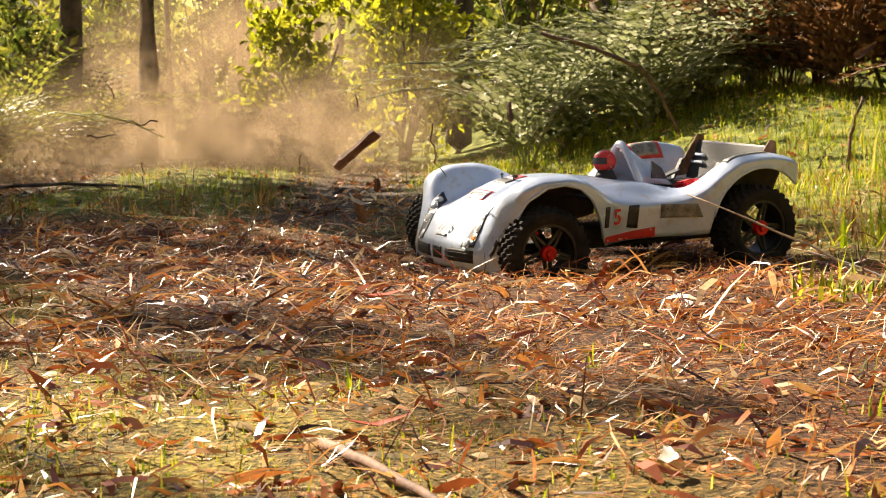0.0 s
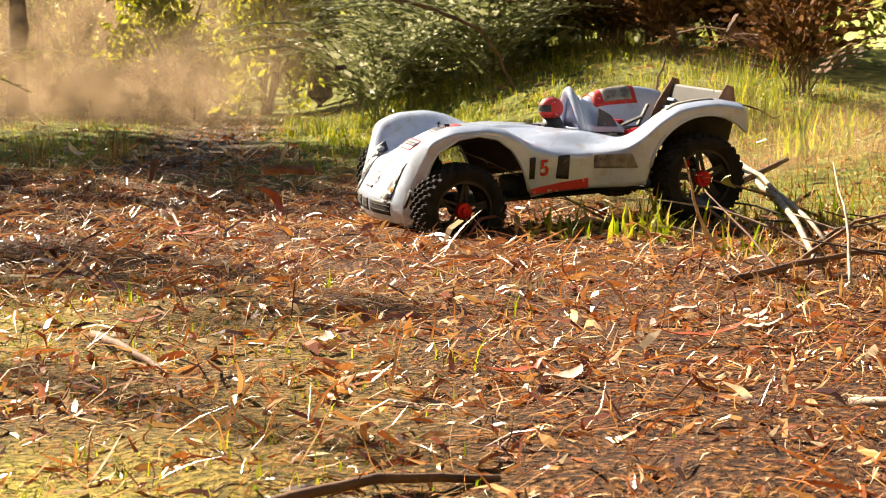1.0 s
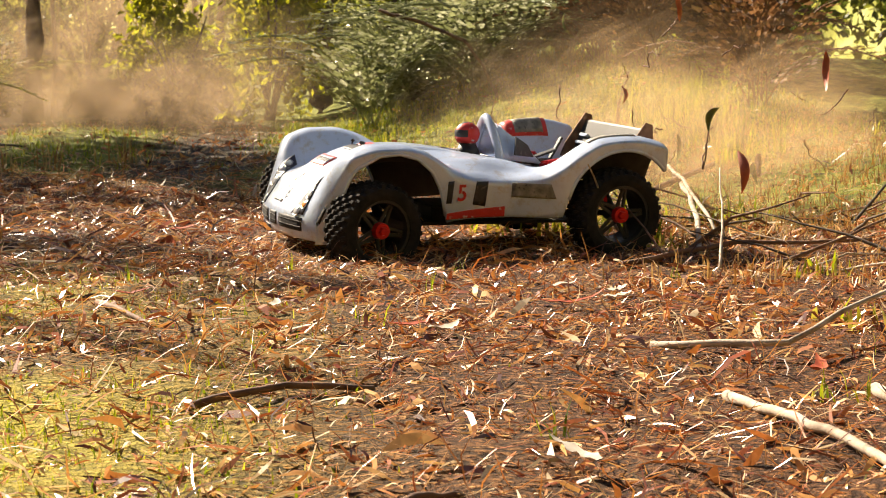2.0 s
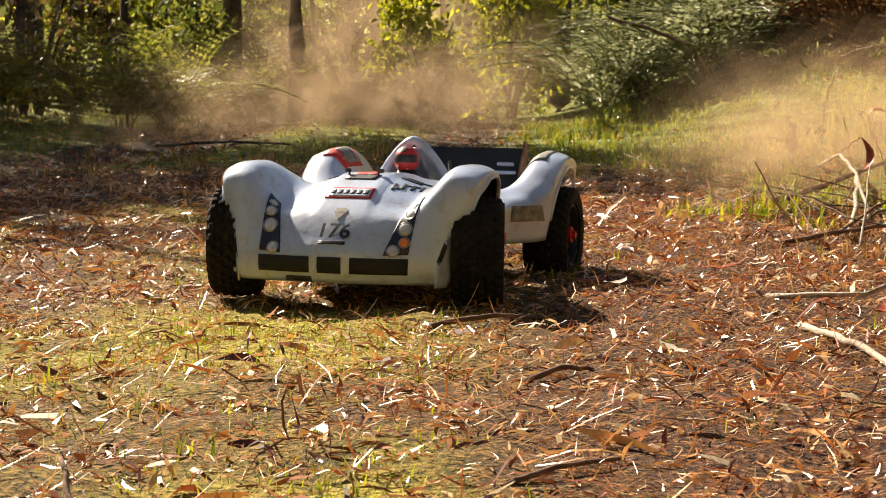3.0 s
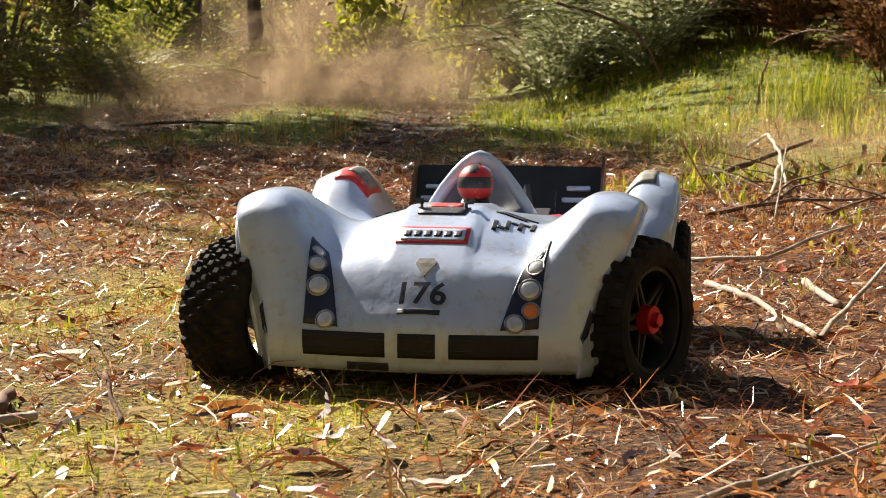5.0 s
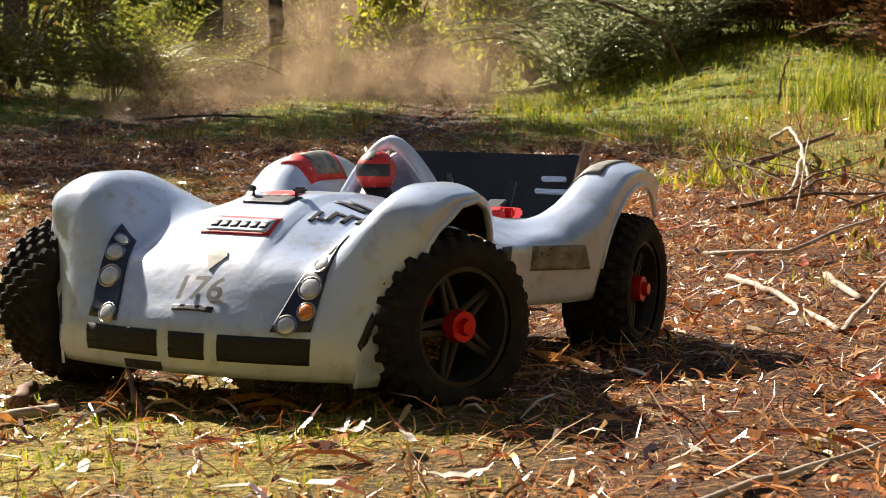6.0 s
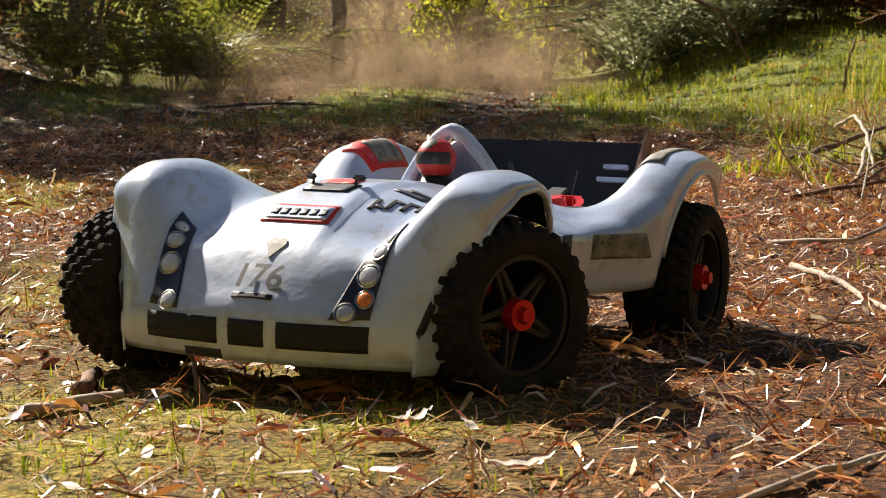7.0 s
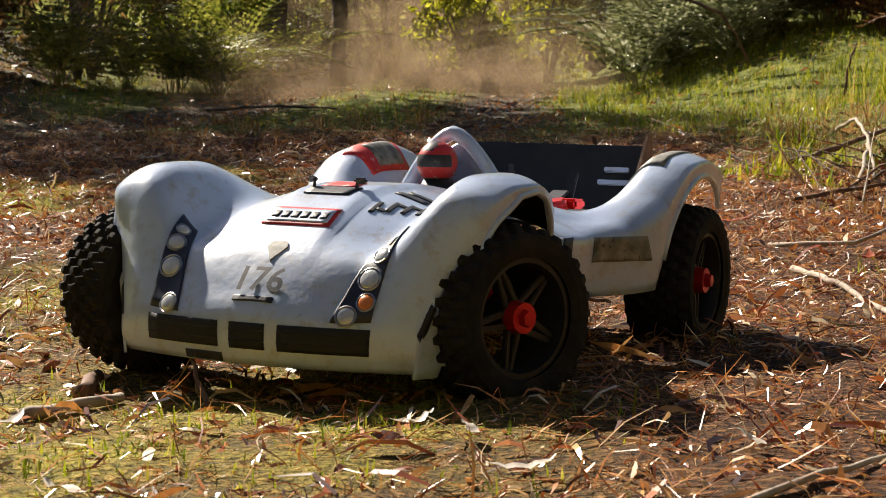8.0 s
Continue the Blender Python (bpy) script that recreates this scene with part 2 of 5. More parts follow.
def height(x, y):
    x, y = np.asarray(x, float), np.asarray(y, float)
    sp = lambda v, k: k * np.logaddexp(0, v / k)
    z = -0.012 + 0.05 * sp(y - 2.4, 0.35) + 0.018 * sp(y - 7, 0.8) - 0.066 * sp(y - 34, 3.0)
    z = z + (0.14 + 0.3 * step01(7.0, 11.5, y)) * step01(0.0, 1.5, x - (0.95 + 0.03 * y)) * step01(2.5, 5.5, y)
    z = z + 0.28 * step01(0.0, 2.0, -x - 0.35 - 0.09 * y) * step01(7, 10, y)
    z = z + 0.008 * np.sin(3.1 * x + 1.7 * y) * np.sin(2.3 * y - 1.1 * x) + 0.004 * np.sin(9.7 * x - 4.1 * y) * np.sin(8.3 * y + 5 * x)
    z = z - 0.07 * np.exp(-((x - 0.6) / 0.36) ** 2 - ((y - 6.5) / 0.7) ** 2)
    far = step01(7.0, 8.5, y)
    z = z - 0.03 * far * np.exp(-((x - rut_left(y)) / 0.3) ** 2) - 0.02 * far * np.exp(-((x - rut_right(y)) / 0.25) ** 2)
    return z


def zones(x, y):
    """How bare and how grassy the ground is."""
    wob = 0.25 * np.sin(1.9 * y + x) + 0.15 * np.sin(5.3 * x + 0.7 * y)
    far = step01(7.0, 8.0, y + 0.5 * wob)
    bare = far * np.clip(np.exp(-((x - rut_left(y) + 0.2 * wob) / 0.42) ** 4) + np.exp(-((x - rut_right(y) + 0.2 * wob) / 0.3) ** 4), 0, 1)
    bare = np.maximum(bare, 0.8 * step01(5.0, 6.2, y) * step01(0.0, 0.5, -x - 0.15 * y + 0.3 * wob))
    bank = step01(0.0, 0.5, x - (0.75 + 0.05 * y) + 0.4 * wob) * step01(4.4, 5.6, y)
    grass = np.maximum(far, bank) * (1 - bare)
    return bare, grass


def moss_keep(x, y):
    """Where low moss and grass grow in the litter."""
    wave = np.sin(1.7 * x + 0.5) * np.sin(2.1 * y + 1.0) + 0.4 * np.sin(5 * x + 3 * y)
    near = np.exp(-((x + 0.35) / 0.34) ** 2 - ((y - 1.45) / 0.45) ** 2) + 0.9 * np.exp(-((x + 0.35) / 0.4) ** 2 - ((y - 2.7) / 0.45) ** 2)
    near = near + 0.9 * np.exp(-((x - 0.02) / 0.12) ** 2 - ((y - 1.75) / 0.3) ** 2) + 0.7 * np.exp(-((x + 0.1) / 0.3) ** 2 - ((y - 4.0) / 0.5) ** 2)
    fine = 0.75 + 0.5 * np.sin(23 * x + 9 * y) * np.sin(17 * y - 11 * x)
    return np.maximum(step01(0.1, 0.6, wave) * step01(0.0, 0.5, 0.25 - x + 0.06 * y), np.clip(near * fine, 0, 1))


def make_ground():
    def axis(fine_lo, fine_hi, step, lo, hi):
        a = list(np.arange(fine_lo, fine_hi, step))
        d, v = step, a[-1]
        while v < hi:
            d *= 1.25
            v += d
            a.append(v)
        d, v, b = step, a[0], []
        while v > lo:
            d *= 1.25
            v -= d
            b.append(v)
        return np.array(b[::-1] + a)
    xs, ys = axis(-2.2, 3.4, 0.05, -400, 400), axis(1.0, 11.0, 0.05, -60, 600)
    gx, gy = np.meshgrid(xs, ys)
    z = height(gx, gy)
    near = (np.abs(gx - 0.6) < 4) & (gy < 12) & (gy > 0.5)
    z = z + near * rng.normal(0, 0.0035, z.shape)
    verts = np.stack([gx, gy, z], -1).reshape(-1, 3)
    nx, ny = len(xs), len(ys)
    i = (np.arange(ny - 1)[:, None] * nx + np.arange(nx - 1)).ravel()
    faces = np.stack([i, i + 1, i + nx + 1, i + nx], -1)
    me = raw("ground", verts, faces, SOIL, True)
    bare, grass = zones(gx.ravel(), gy.ravel())
    at = me.color_attributes.new("zone", "FLOAT_COLOR", "POINT")
    at.data.foreach_set("color", np.stack([bare, grass, moss_keep(gx.ravel(), gy.ravel()) * (gy.ravel() < 6), 0 * bare + 1], -1).astype(np.float32).ravel())
    tagged(new("ground", me), "brown forest floor of dry litter, moss and bare wheel ruts", "ground", kind="structure")


make_ground()
# ---- forest behind ----
def quads_cloud(centres, size, tilt=1.0, aspect=0.5, seed=0):
    """Small bent leaves at the centres, each two quads folded along the middle."""
    r = np.random.default_rng(seed)
    n = len(centres)
    a = r.uniform(0, 2 * np.pi, n)
    up = r.uniform(-tilt, tilt, n)
    d = np.stack([np.cos(a) * np.cos(up), np.sin(a) * np.cos(up), np.sin(up)], -1)
    side = np.cross(d, r.normal(0, 1, (n, 3)))
    side /= np.linalg.norm(side, axis=1)[:, None] + 1e-9
    nor = np.cross(d, side)
    s = size * r.uniform(0.6, 1.4, n)[:, None]
    w = s * aspect / 2
    v = np.stack([centres, centres + d * s * 0.45 + side * w + nor * s * 0.08, centres + d * s, centres + d * s * 0.45 - side * w + nor * s * 0.08], 1)
    return v.reshape(-1, 3), np.arange(4 * n).reshape(-1, 4)


def clump_points(centre, radius, n, clumps, seed):
    """Points gathered in clumps inside an uneven ellipsoid."""
    r = np.random.default_rng(seed)
    c = r.normal(0, 0.55, (clumps, 3))
    c /= np.maximum(1, np.linalg.norm(c, axis=1))[:, None]
    pick = r.integers(0, clumps, n)
    return np.array(centre) + (c[pick] + r.normal(0, 0.16, (n, 3))) * np.array(radius)


def tree(x, y, r, tall, lean, seed, crown=True):
    rr = np.random.default_rng(seed)
    z = float(height(x, y)) - 0.05
    t = tagged(new("tree"), "tall straight forest tree with dark rough bark", "tree", "forest trees")
    t.matrix_basis = pose(x, y, z)
    n = 9
    pts = [(lean * tall * (i / n) ** 1.3 + rr.normal(0, 0.012), rr.normal(0, 0.012), tall * i / n) for i in range(n + 1)]
    pts.insert(1, (pts[0][0], pts[0][1], 0.12))
    radii = [r * 1.35, r * 1.08] + [r * (1 - 0.7 * i / n) for i in range(1, n + 1)]
    part("trunk", raw("trunk", *tube(pts, radii, 12), BARK, True), BARK, t)
    if crown:
        for k in range(3):
            h = tall * rr.uniform(0.5, 0.85)
            a = rr.uniform(0, 6.28)
            base = Vector((lean * tall * (h / tall) ** 1.3, 0, h))
            tip = base + Vector((math.cos(a), math.sin(a), 0.6)) * rr.uniform(0.6, 1.2)
            part("limb", raw("limb", *tube([base, (base + tip) / 2 + Vector((0, 0, 0.08)), tip], [r * 0.35, r * 0.22, r * 0.08], 6), BARK, True), BARK, t)
        p = clump_points((lean * tall, 0, tall * 0.8), (1.15, 1.15, tall * 0.26), 1300, 18, seed)
        part("crown", raw("crown", *quads_cloud(p, 0.16, 1.2, 0.5, seed), FOLIAGE), FOLIAGE, t)
    return t


TREES = [(-0.71, 13.0, 0.075, 5.6, 0.01), (-0.27, 13.0, 0.066, 5.2, -0.01), (-0.17, 13.6, 0.02, 4.4, 0.02), (0.30, 14.5, 0.035, 5.0, 0.0),
         (0.47, 14.0, 0.028, 4.6, 0.015), (-1.55, 13.8, 0.05, 5.4, 0.0), (-2.3, 14.4, 0.08, 5.8, -0.01), (-0.95, 15.6, 0.03, 5.0, 0.02),
         (-3.1, 13.5, 0.06, 5.0, 0.0), (1.62, 13.6, 0.08, 4.6, 0.05), (0.9, 16.0, 0.04, 5.4, -0.01), (-4.9, 11.5, 0.09, 6.0, 0.0),
         (-3.6, 10.4, 0.07, 5.0, 0.0), (2.6, 14.0, 0.07, 5.6, 0.0), (4.2, 12.5, 0.08, 5.6, 0.0), (0.1, 17.0, 0.05, 5.8, 0.0), (-1.2, 17.5, 0.06, 5.8, 0.0), (-2.65, 11.9, 0.05, 5.0, 0.0), (-1.95, 11.9, 0.035, 4.8, 0.01), (-3.7, 9.3, 0.08, 5.4, 0.0), (-3.2, 9.9, 0.06, 4.6, 0.0), (-4.3, 8.6, 0.07, 5.2, 0.0),
         (-5.2, 13.4, 0.09, 6.0, 0.0), (-4.7, 14.9, 0.08, 6.0, 0.0), (-6.0, 12.5, 0.09, 6.2, 0.0), (-5.9, 15.2, 0.08, 6.4, 0.0), (-6.3, 10.8, 0.08, 6.0, 0.0)]
# crowns only where shade is wanted; trees past 21 stand unseen for it
for n, row in enumerate(TREES):
    tree(*row, seed=40 + n, crown=n in (8, 11, 17) or n > 21)


def shrub(x, y, size, mat, label, leaves, leaf, seed, clumps=22, stems=7):
    rr = np.random.default_rng(seed)
    t = tagged(new("shrub"), label, "shrub", "forest shrubs")
    t.matrix_basis = pose(x, y, float(height(x, y)) - 0.02, 0, 0, seed * 37 % 360)
    for k in range(stems):
        a = rr.uniform(0, 6.28)
        tip = Vector((math.cos(a) * size[0] * 0.7, math.sin(a) * size[1] * 0.7, size[2] * rr.uniform(0.8, 1.5)))
        part("stem", raw("stem", *tube([(0.02 * k, 0, 0), tip * 0.5 + Vector((0, 0, 0.1)), tip], [0.014, 0.01, 0.004], 5), BARK, True), BARK, t)
    p = clump_points((0, 0, size[2]), size, leaves, clumps, seed)
    p = p[p[:, 2] > 0.02]
    part("foliage", raw("foliage", *quads_cloud(p, leaf, 1.2, 0.45, seed), mat), mat, t)
    return t


shrub(1.26, 13.2, (0.46, 0.4, 0.8), BRIGHT_FOLIAGE, "yellow-green young bush with fine bright foliage", 2600, 0.075, 3, 34)
shrub(0.62, 12.6, (0.4, 0.4, 0.5), BRIGHT_FOLIAGE, "yellow-green young bush with fine bright foliage", 2600, 0.07, 4)
shrub(-1.15, 13.2, (0.45, 0.4, 0.5), FOLIAGE, "leafy green forest bush", 1500, 0.08, 5)
shrub(-0.5, 14.3, (0.5, 0.4, 0.6), FOLIAGE, "leafy green forest bush", 1500, 0.08, 6)
shrub(0.1, 15.0, (0.7, 0.5, 0.75), FOLIAGE, "leafy green forest bush", 1600, 0.08, 7)
shrub(-2.0, 12.6, (0.6, 0.5, 0.7), DARK_FOLIAGE, "dark shaded bush with brown dead leaves", 2000, 0.08, 8)
shrub(-2.9, 11.6, (0.8, 0.5, 0.9), DARK_FOLIAGE, "dark shaded bush with brown dead leaves", 2600, 0.08, 9)
shrub(-3.9, 10.6, (0.7, 0.5, 1.0), DARK_FOLIAGE, "dark shaded bush with brown dead leaves", 4200, 0.08, 10)
shrub(3.8, 11.8, (0.9, 0.6, 0.8), DARK_FOLIAGE, "dark shaded bush with brown dead leaves", 2600, 0.08, 13)
shrub(2.2, 14.4, (0.9, 0.6, 1.0), FOLIAGE, "leafy green forest bush", 2000, 0.09, 14)
shrub(-1.6, 15.5, (0.8, 0.5, 0.9), BRIGHT_FOLIAGE, "yellow-green young bush with fine bright foliage", 3000, 0.09, 15)


def far_woods():
    """The wood beyond: too many leaves and stems to count."""
    r = np.random.default_rng(21)
    verts, faces = [], []
    c = np.stack([r.uniform(-11, 12, 90), r.uniform(17, 25, 90), r.uniform(0.0, 3.4, 90)], -1)
    pick = r.integers(0, 90, 26000)
    p = c[pick] + r.normal(0, 1, (26000, 3)) * np.array([0.75, 0.5, 0.5])
    p[:, 2] += height(p[:, 0], p[:, 1])
    v, f = quads_cloud(p, 0.15, 1.2, 0.5, 22)
    tagged(new("far_woods", raw("far_woods", v, f, FOLIAGE)), "dense sunlit green wood far behind the track", "woods", kind="stuff")
    for n in range(46):
        x, y = r.uniform(-10, 11), r.uniform(17, 26)
        z = float(height(x, y)) - 0.1
        tv, tf = tube([(x, y, z), (x + r.normal(0, 0.1), y, z + 3), (x + r.normal(0, 0.2), y, z + 7)], [r.uniform(0.04, 0.13)] * 2 + [0.03], 8)
        faces += [tuple(i + len(verts) for i in q) for q in tf]
        verts += tv
    tagged(new("far_trunks", raw("far_trunks", [tuple(v) for v in verts], faces, BARK, True)), "dark thin trunks standing in the wood beyond", "woods", kind="stuff")


far_woods()


def backdrop(name, first, last, glow, label):
    """Depth of the forest all round, open to the sky above; glow stands in for sunlight on it."""
    m, nodes, links, p = material(name + "_depth", 0.95, 0, 0.1)
    n = noise_node(nodes, links, 0.9, 7)
    stretch = nodes.new("ShaderNodeMapping")
    stretch.inputs["Scale"].default_value = (1.0, 1.0, 0.4)
    links.new(nodes["Texture Coordinate"].outputs["Object"], stretch.inputs[0])
    links.new(stretch.outputs[0], n.inputs["Vector"])
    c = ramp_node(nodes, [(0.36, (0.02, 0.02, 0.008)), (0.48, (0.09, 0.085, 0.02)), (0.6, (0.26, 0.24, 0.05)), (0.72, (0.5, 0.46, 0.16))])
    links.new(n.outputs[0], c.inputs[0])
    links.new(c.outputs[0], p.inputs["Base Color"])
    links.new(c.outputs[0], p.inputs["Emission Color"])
    # emission gives the wood the brightness of distant sunlit leaves
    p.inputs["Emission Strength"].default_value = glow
    r = np.random.default_rng(5)
    seg, rows = 96, 12
    verts, faces = [], []
    for k in range(rows):
        for i in range(seg):
            a = 2 * math.pi * i / seg
            back = 0.5 - 0.5 * math.cos(a)
            rad = 30 - 10 * back + 1.5 * math.sin(7 * a) + r.normal(0, 0.5)
            tall = 8.5 + 1.5 * back
            verts.append((rad * math.sin(a), 2 + rad * math.cos(a), -0.5 + tall * k / (rows - 1) + (r.normal(0, 0.8) if k == rows - 1 else 0)))
    for k in range(rows - 1):
        for i in range(first, last):
            faces.append((k * seg + i % seg, k * seg + (i + 1) % seg, (k + 1) * seg + (i + 1) % seg, (k + 1) * seg + i % seg))
    tagged(new(name, raw(name, verts, faces, m, True)), label, "backdrop", kind="structure")


backdrop("backdrop", -18, 18, 1.2, "green depth of the forest ahead, its sunlight an added glow")
# unseen half, added against low sky light and left without glow
backdrop("backdrop_behind", 18, 78, 0.0, "unseen dim green forest wall added to close the clearing behind")


def frond_mesh(name, length, mat, seed):
    """An arching bracken frond: a rachis with paired, toothed pinnae that shorten to the tip."""
    r = np.random.default_rng(seed)
    n = 17
    curve = [Vector((length * (i / n), 0, length * (0.75 * (i / n) - 0.85 * (i / n) ** 2.2))) for i in range(n + 1)]
    verts, faces = tube(curve[::3] + [curve[-1]], [0.004] * (len(curve[::3])) + [0.001], 4)
    verts = [tuple(v) for v in verts]
    for i in range(3, n + 1):
        w = length * 0.3 * (1 - (i / (n + 2)) ** 1.6) * (0.6 + 0.4 * min(1, i / 6))
        for s in (-1, 1):
            base = curve[i]
            d = Vector((0.35, s, -0.12 + r.normal(0, 0.08))).normalized()
            ahead = (curve[min(i + 1, n)] - curve[i - 1]).normalized()
            for k in range(4):
                a, b = base + d * w * k / 4, base + d * w * (k + 1) / 4
                h = length * 0.03 * (1 - k / 4.6)
                j = len(verts)
                verts += [tuple(a), tuple(a * 0.35 + b * 0.65 + ahead * h), tuple(b), tuple(a * 0.35 + b * 0.65 - ahead * h)]
                faces.append((j, j + 1, j + 2, j + 3))
    return raw(name, verts, faces, mat)


def fern(x, y, size, mat, label, seed, fronds=13):
    r = np.random.default_rng(seed)
    t = tagged(new("fern"), label, "fern", "bracken ferns")
    t.matrix_basis = pose(x, y, float(height(x, y)) - 0.02)
    meshes = [frond_mesh("frond", size * s, mat, seed + k) for k, s in enumerate((0.8, 1.0, 1.2))]
    for k in range(fronds):
        ob = part("frond", meshes[k % 3], mat, t)
        ob.matrix_basis = pose(0.03 * r.normal(), 0.03 * r.normal(), 0.0, 0, -r.uniform(18, 62), 360 * k / fronds + r.normal(0, 9))
    return t


silver = [fern(1.75, 11.0, 0.75, FERN, "green bracken fern, silver sunlight put into its arching fronds", 300),
          fern(2.3, 10.9, 0.85, FERN, "green bracken fern, silver sunlight put into its arching fronds", 310)]
dead = fern(3.0, 10.9, 0.9, DEAD_FERN, "brown dead bracken with drooping fronds", 320)
yellow = fern(-1.25, 11.2, 0.7, YELLOW_FERN, "yellow-green bracken fern lit from behind", 330)
for n, (x, y) in enumerate([(1.75, 11.5), (2.1, 11.4), (2.5, 11.4), (1.95, 12.0), (2.7, 11.0), (1.55, 10.9), (2.05, 10.6), (2.35, 11.9), (2.6, 12.1), (2.2, 11.1)]):
    copy_thing(silver[n % 2], pose(x, y, float(height(x, y)) - 0.02, 0, 0, 50 * n + 20))
for n, (x, y) in enumerate([(3.1, 11.2), (3.4, 10.7), (2.9, 10.2), (2.6, 11.6), (3.0, 11.8), (2.75, 10.7), (3.3, 10.1), (3.3, 10.2), (2.9, 8.6), (-3.2, 10.2), (-2.4, 10.6), (-2.7, 9.8)]):
    copy_thing(dead, pose(x, y, float(height(x, y)) - 0.02, 0, 0, 61 * n))
for n, (x, y) in enumerate([(-0.9, 12.0), (-1.6, 11.6), (-1.95, 11.2), (-0.55, 12.5), (-1.0, 11.2)]):
    copy_thing(yellow, pose(x, y, float(height(x, y)) - 0.02, 0, 0, 73 * n))


# ---- grass ----
def blades(points, tall, width, bend, seed, spread=0.5):
    """Thin curved blades of three joints, one loose piece each."""
    r = np.random.default_rng(seed)
    n = len(points)
    a = r.uniform(0, 2 * np.pi, n)
    lean = np.abs(r.normal(0, spread, n))
    out = np.stack([np.cos(a), np.sin(a), 0 * a], -1)
    h = (tall * r.uniform(0.5, 1.3, n))[:, None]
    side = np.stack([-np.sin(a), np.cos(a), 0 * a], -1) * (width * r.uniform(0.6, 1.4, n))[:, None]
    up = np.array([0, 0, 1.0])
    mid = points + (out * np.sin(lean)[:, None] + up * np.cos(lean)[:, None]) * h * 0.55
    tip = mid + (out * np.sin(lean * (1 + bend) + 0.2)[:, None] + up * np.cos(lean * (1 + bend) + 0.2)[:, None]) * h * 0.5
    v = np.stack([points - side, points + side, mid + side * 0.7, mid - side * 0.7, tip], 1).reshape(-1, 3)
    i = np.arange(n) * 5
    return v, [*np.stack([i, i + 1, i + 2, i + 3], -1).tolist(), *np.stack([i + 3, i + 2, i + 4], -1).tolist()]


def scatter(n, x0, x1, y0, y1, seed, keep):
    r = np.random.default_rng(seed)
    x, y = r.uniform(x0, x1, n), r.uniform(y0, y1, n)
    ok = r.uniform(0, 1, n) < keep(x, y)
    x, y = x[ok], y[ok]
    return np.stack([x, y, height(x, y) - 0.004], -1)


def tufts(n, each, x0, x1, y0, y1, seed, keep, radius):
    c = scatter(n, x0, x1, y0, y1, seed, keep)
    r = np.random.default_rng(seed + 1)
    p = np.repeat(c, each, 0)
    p[:, :2] += r.normal(0, radius, (len(p), 2))
    p[:, 2] = height(p[:, 0], p[:, 1]) - 0.004
    return p


def grass_stuff(name, points, tall, width, mat, label, seed, spread=0.5):
    tagged(new(name, raw(name, *blades(points, tall, width, 0.9, seed, spread), mat)), label, "grass", kind="stuff")


on_grass = lambda x, y: zones(x, y)[1]
grass_stuff("bank_grass", tufts(1700, 14, 0.5, 3.2, 4.6, 12, 61, lambda x, y: on_grass(x, y) * step01(0, 0.4, x - 0.05 * y - 0.4) * step01(6.6, 8.0, y), 0.05), 0.062, 0.0022, GRASS,
            "bright yellow-green grass on the sunlit bank", 62, 0.65)
grass_stuff("verge_grass", tufts(900, 12, -5, 1.0, 8.0, 14, 63, on_grass, 0.06), 0.05, 0.002, GRASS, "short green grass between and beside the ruts", 64, 0.5)
grass_stuff("dry_verge_grass", tufts(170, 8, -2.5, 2.6, 6.6, 9.0, 65, lambda x, y: 0.7 + 0 * x, 0.05), 0.07, 0.0015, DRY_GRASS,
            "dry straw-coloured grass stalks at the edge of the track", 66, 0.6)
grass_stuff("bank_straw", tufts(1150, 14, 0.8, 3.2, 4.0, 8.2, 67, lambda x, y: step01(0, 0.4, x - 0.17 * y - 0.15), 0.07), 0.045, 0.0016, DRY_GRASS,
            "tangled rusty dry grass on the bank beside the track", 68, 0.7)


grass_stuff("short_moss_grass", scatter(90000, -1.6, 1.2, 1.1, 5.0, 69, moss_keep), 0.016, 0.001, GRASS, "low yellow-green moss and grass in the litter", 70, 0.8)
grass_stuff("small_green_tufts", tufts(60, 9, -0.9, 1.6, 1.4, 4.5, 71, lambda x, y: 0.8 + 0 * x, 0.012), 0.035, 0.0012, GRASS, "sparse small green grass tufts in the litter", 72, 0.6)


def tussock(x, y, tall, n, mat, label, radius, seed, width=0.0022):
    r = np.random.default_rng(seed)
    p = np.stack([r.normal(0, radius, n), r.normal(0, radius, n), 0 * np.arange(n)], -1)
    ob = new("grass_tussock", raw("grass_tussock", *blades(p, tall, width, 0.8, seed, 0.42), mat))
    ob.matrix_basis = pose(x, y, float(height(x, y)) - 0.01)
    tagged(ob, label, "grass", "grass tussocks", "stuff")


tussock(2.25, 7.7, 0.24, 420, GRASS, "tall green tussock of long thin grass on the bank", 0.09, 81)
for n, (x, y, tall, count) in enumerate([(1.0, 5.2, 0.07, 40), (1.1, 5.05, 0.08, 46), (1.24, 5.25, 0.09, 46), (1.36, 5.5, 0.09, 50), (1.5, 5.2, 0.08, 40), (0.92, 5.0, 0.05, 26), (1.3, 4.2, 0.05, 24), (1.08, 3.5, 0.045, 18), (1.2, 4.75, 0.06, 30)]):
    tussock(x, y, tall, count, GRASS, "bright green grass tuft in the litter", 0.045, 820 + n, 0.004)
tussock(1.45, 6.2, 0.12, 50, GRASS, "bright green grass tuft in the litter", 0.045, 83, 0.004)
tussock(2.1, 6.6, 0.14, 60, GRASS, "bright green grass tuft in the litter", 0.06, 84, 0.004)
tussock(0.25, 14.0, 0.3, 800, FOLIAGE, "dark grassy mound in the middle of the track", 0.16, 85, 0.005)


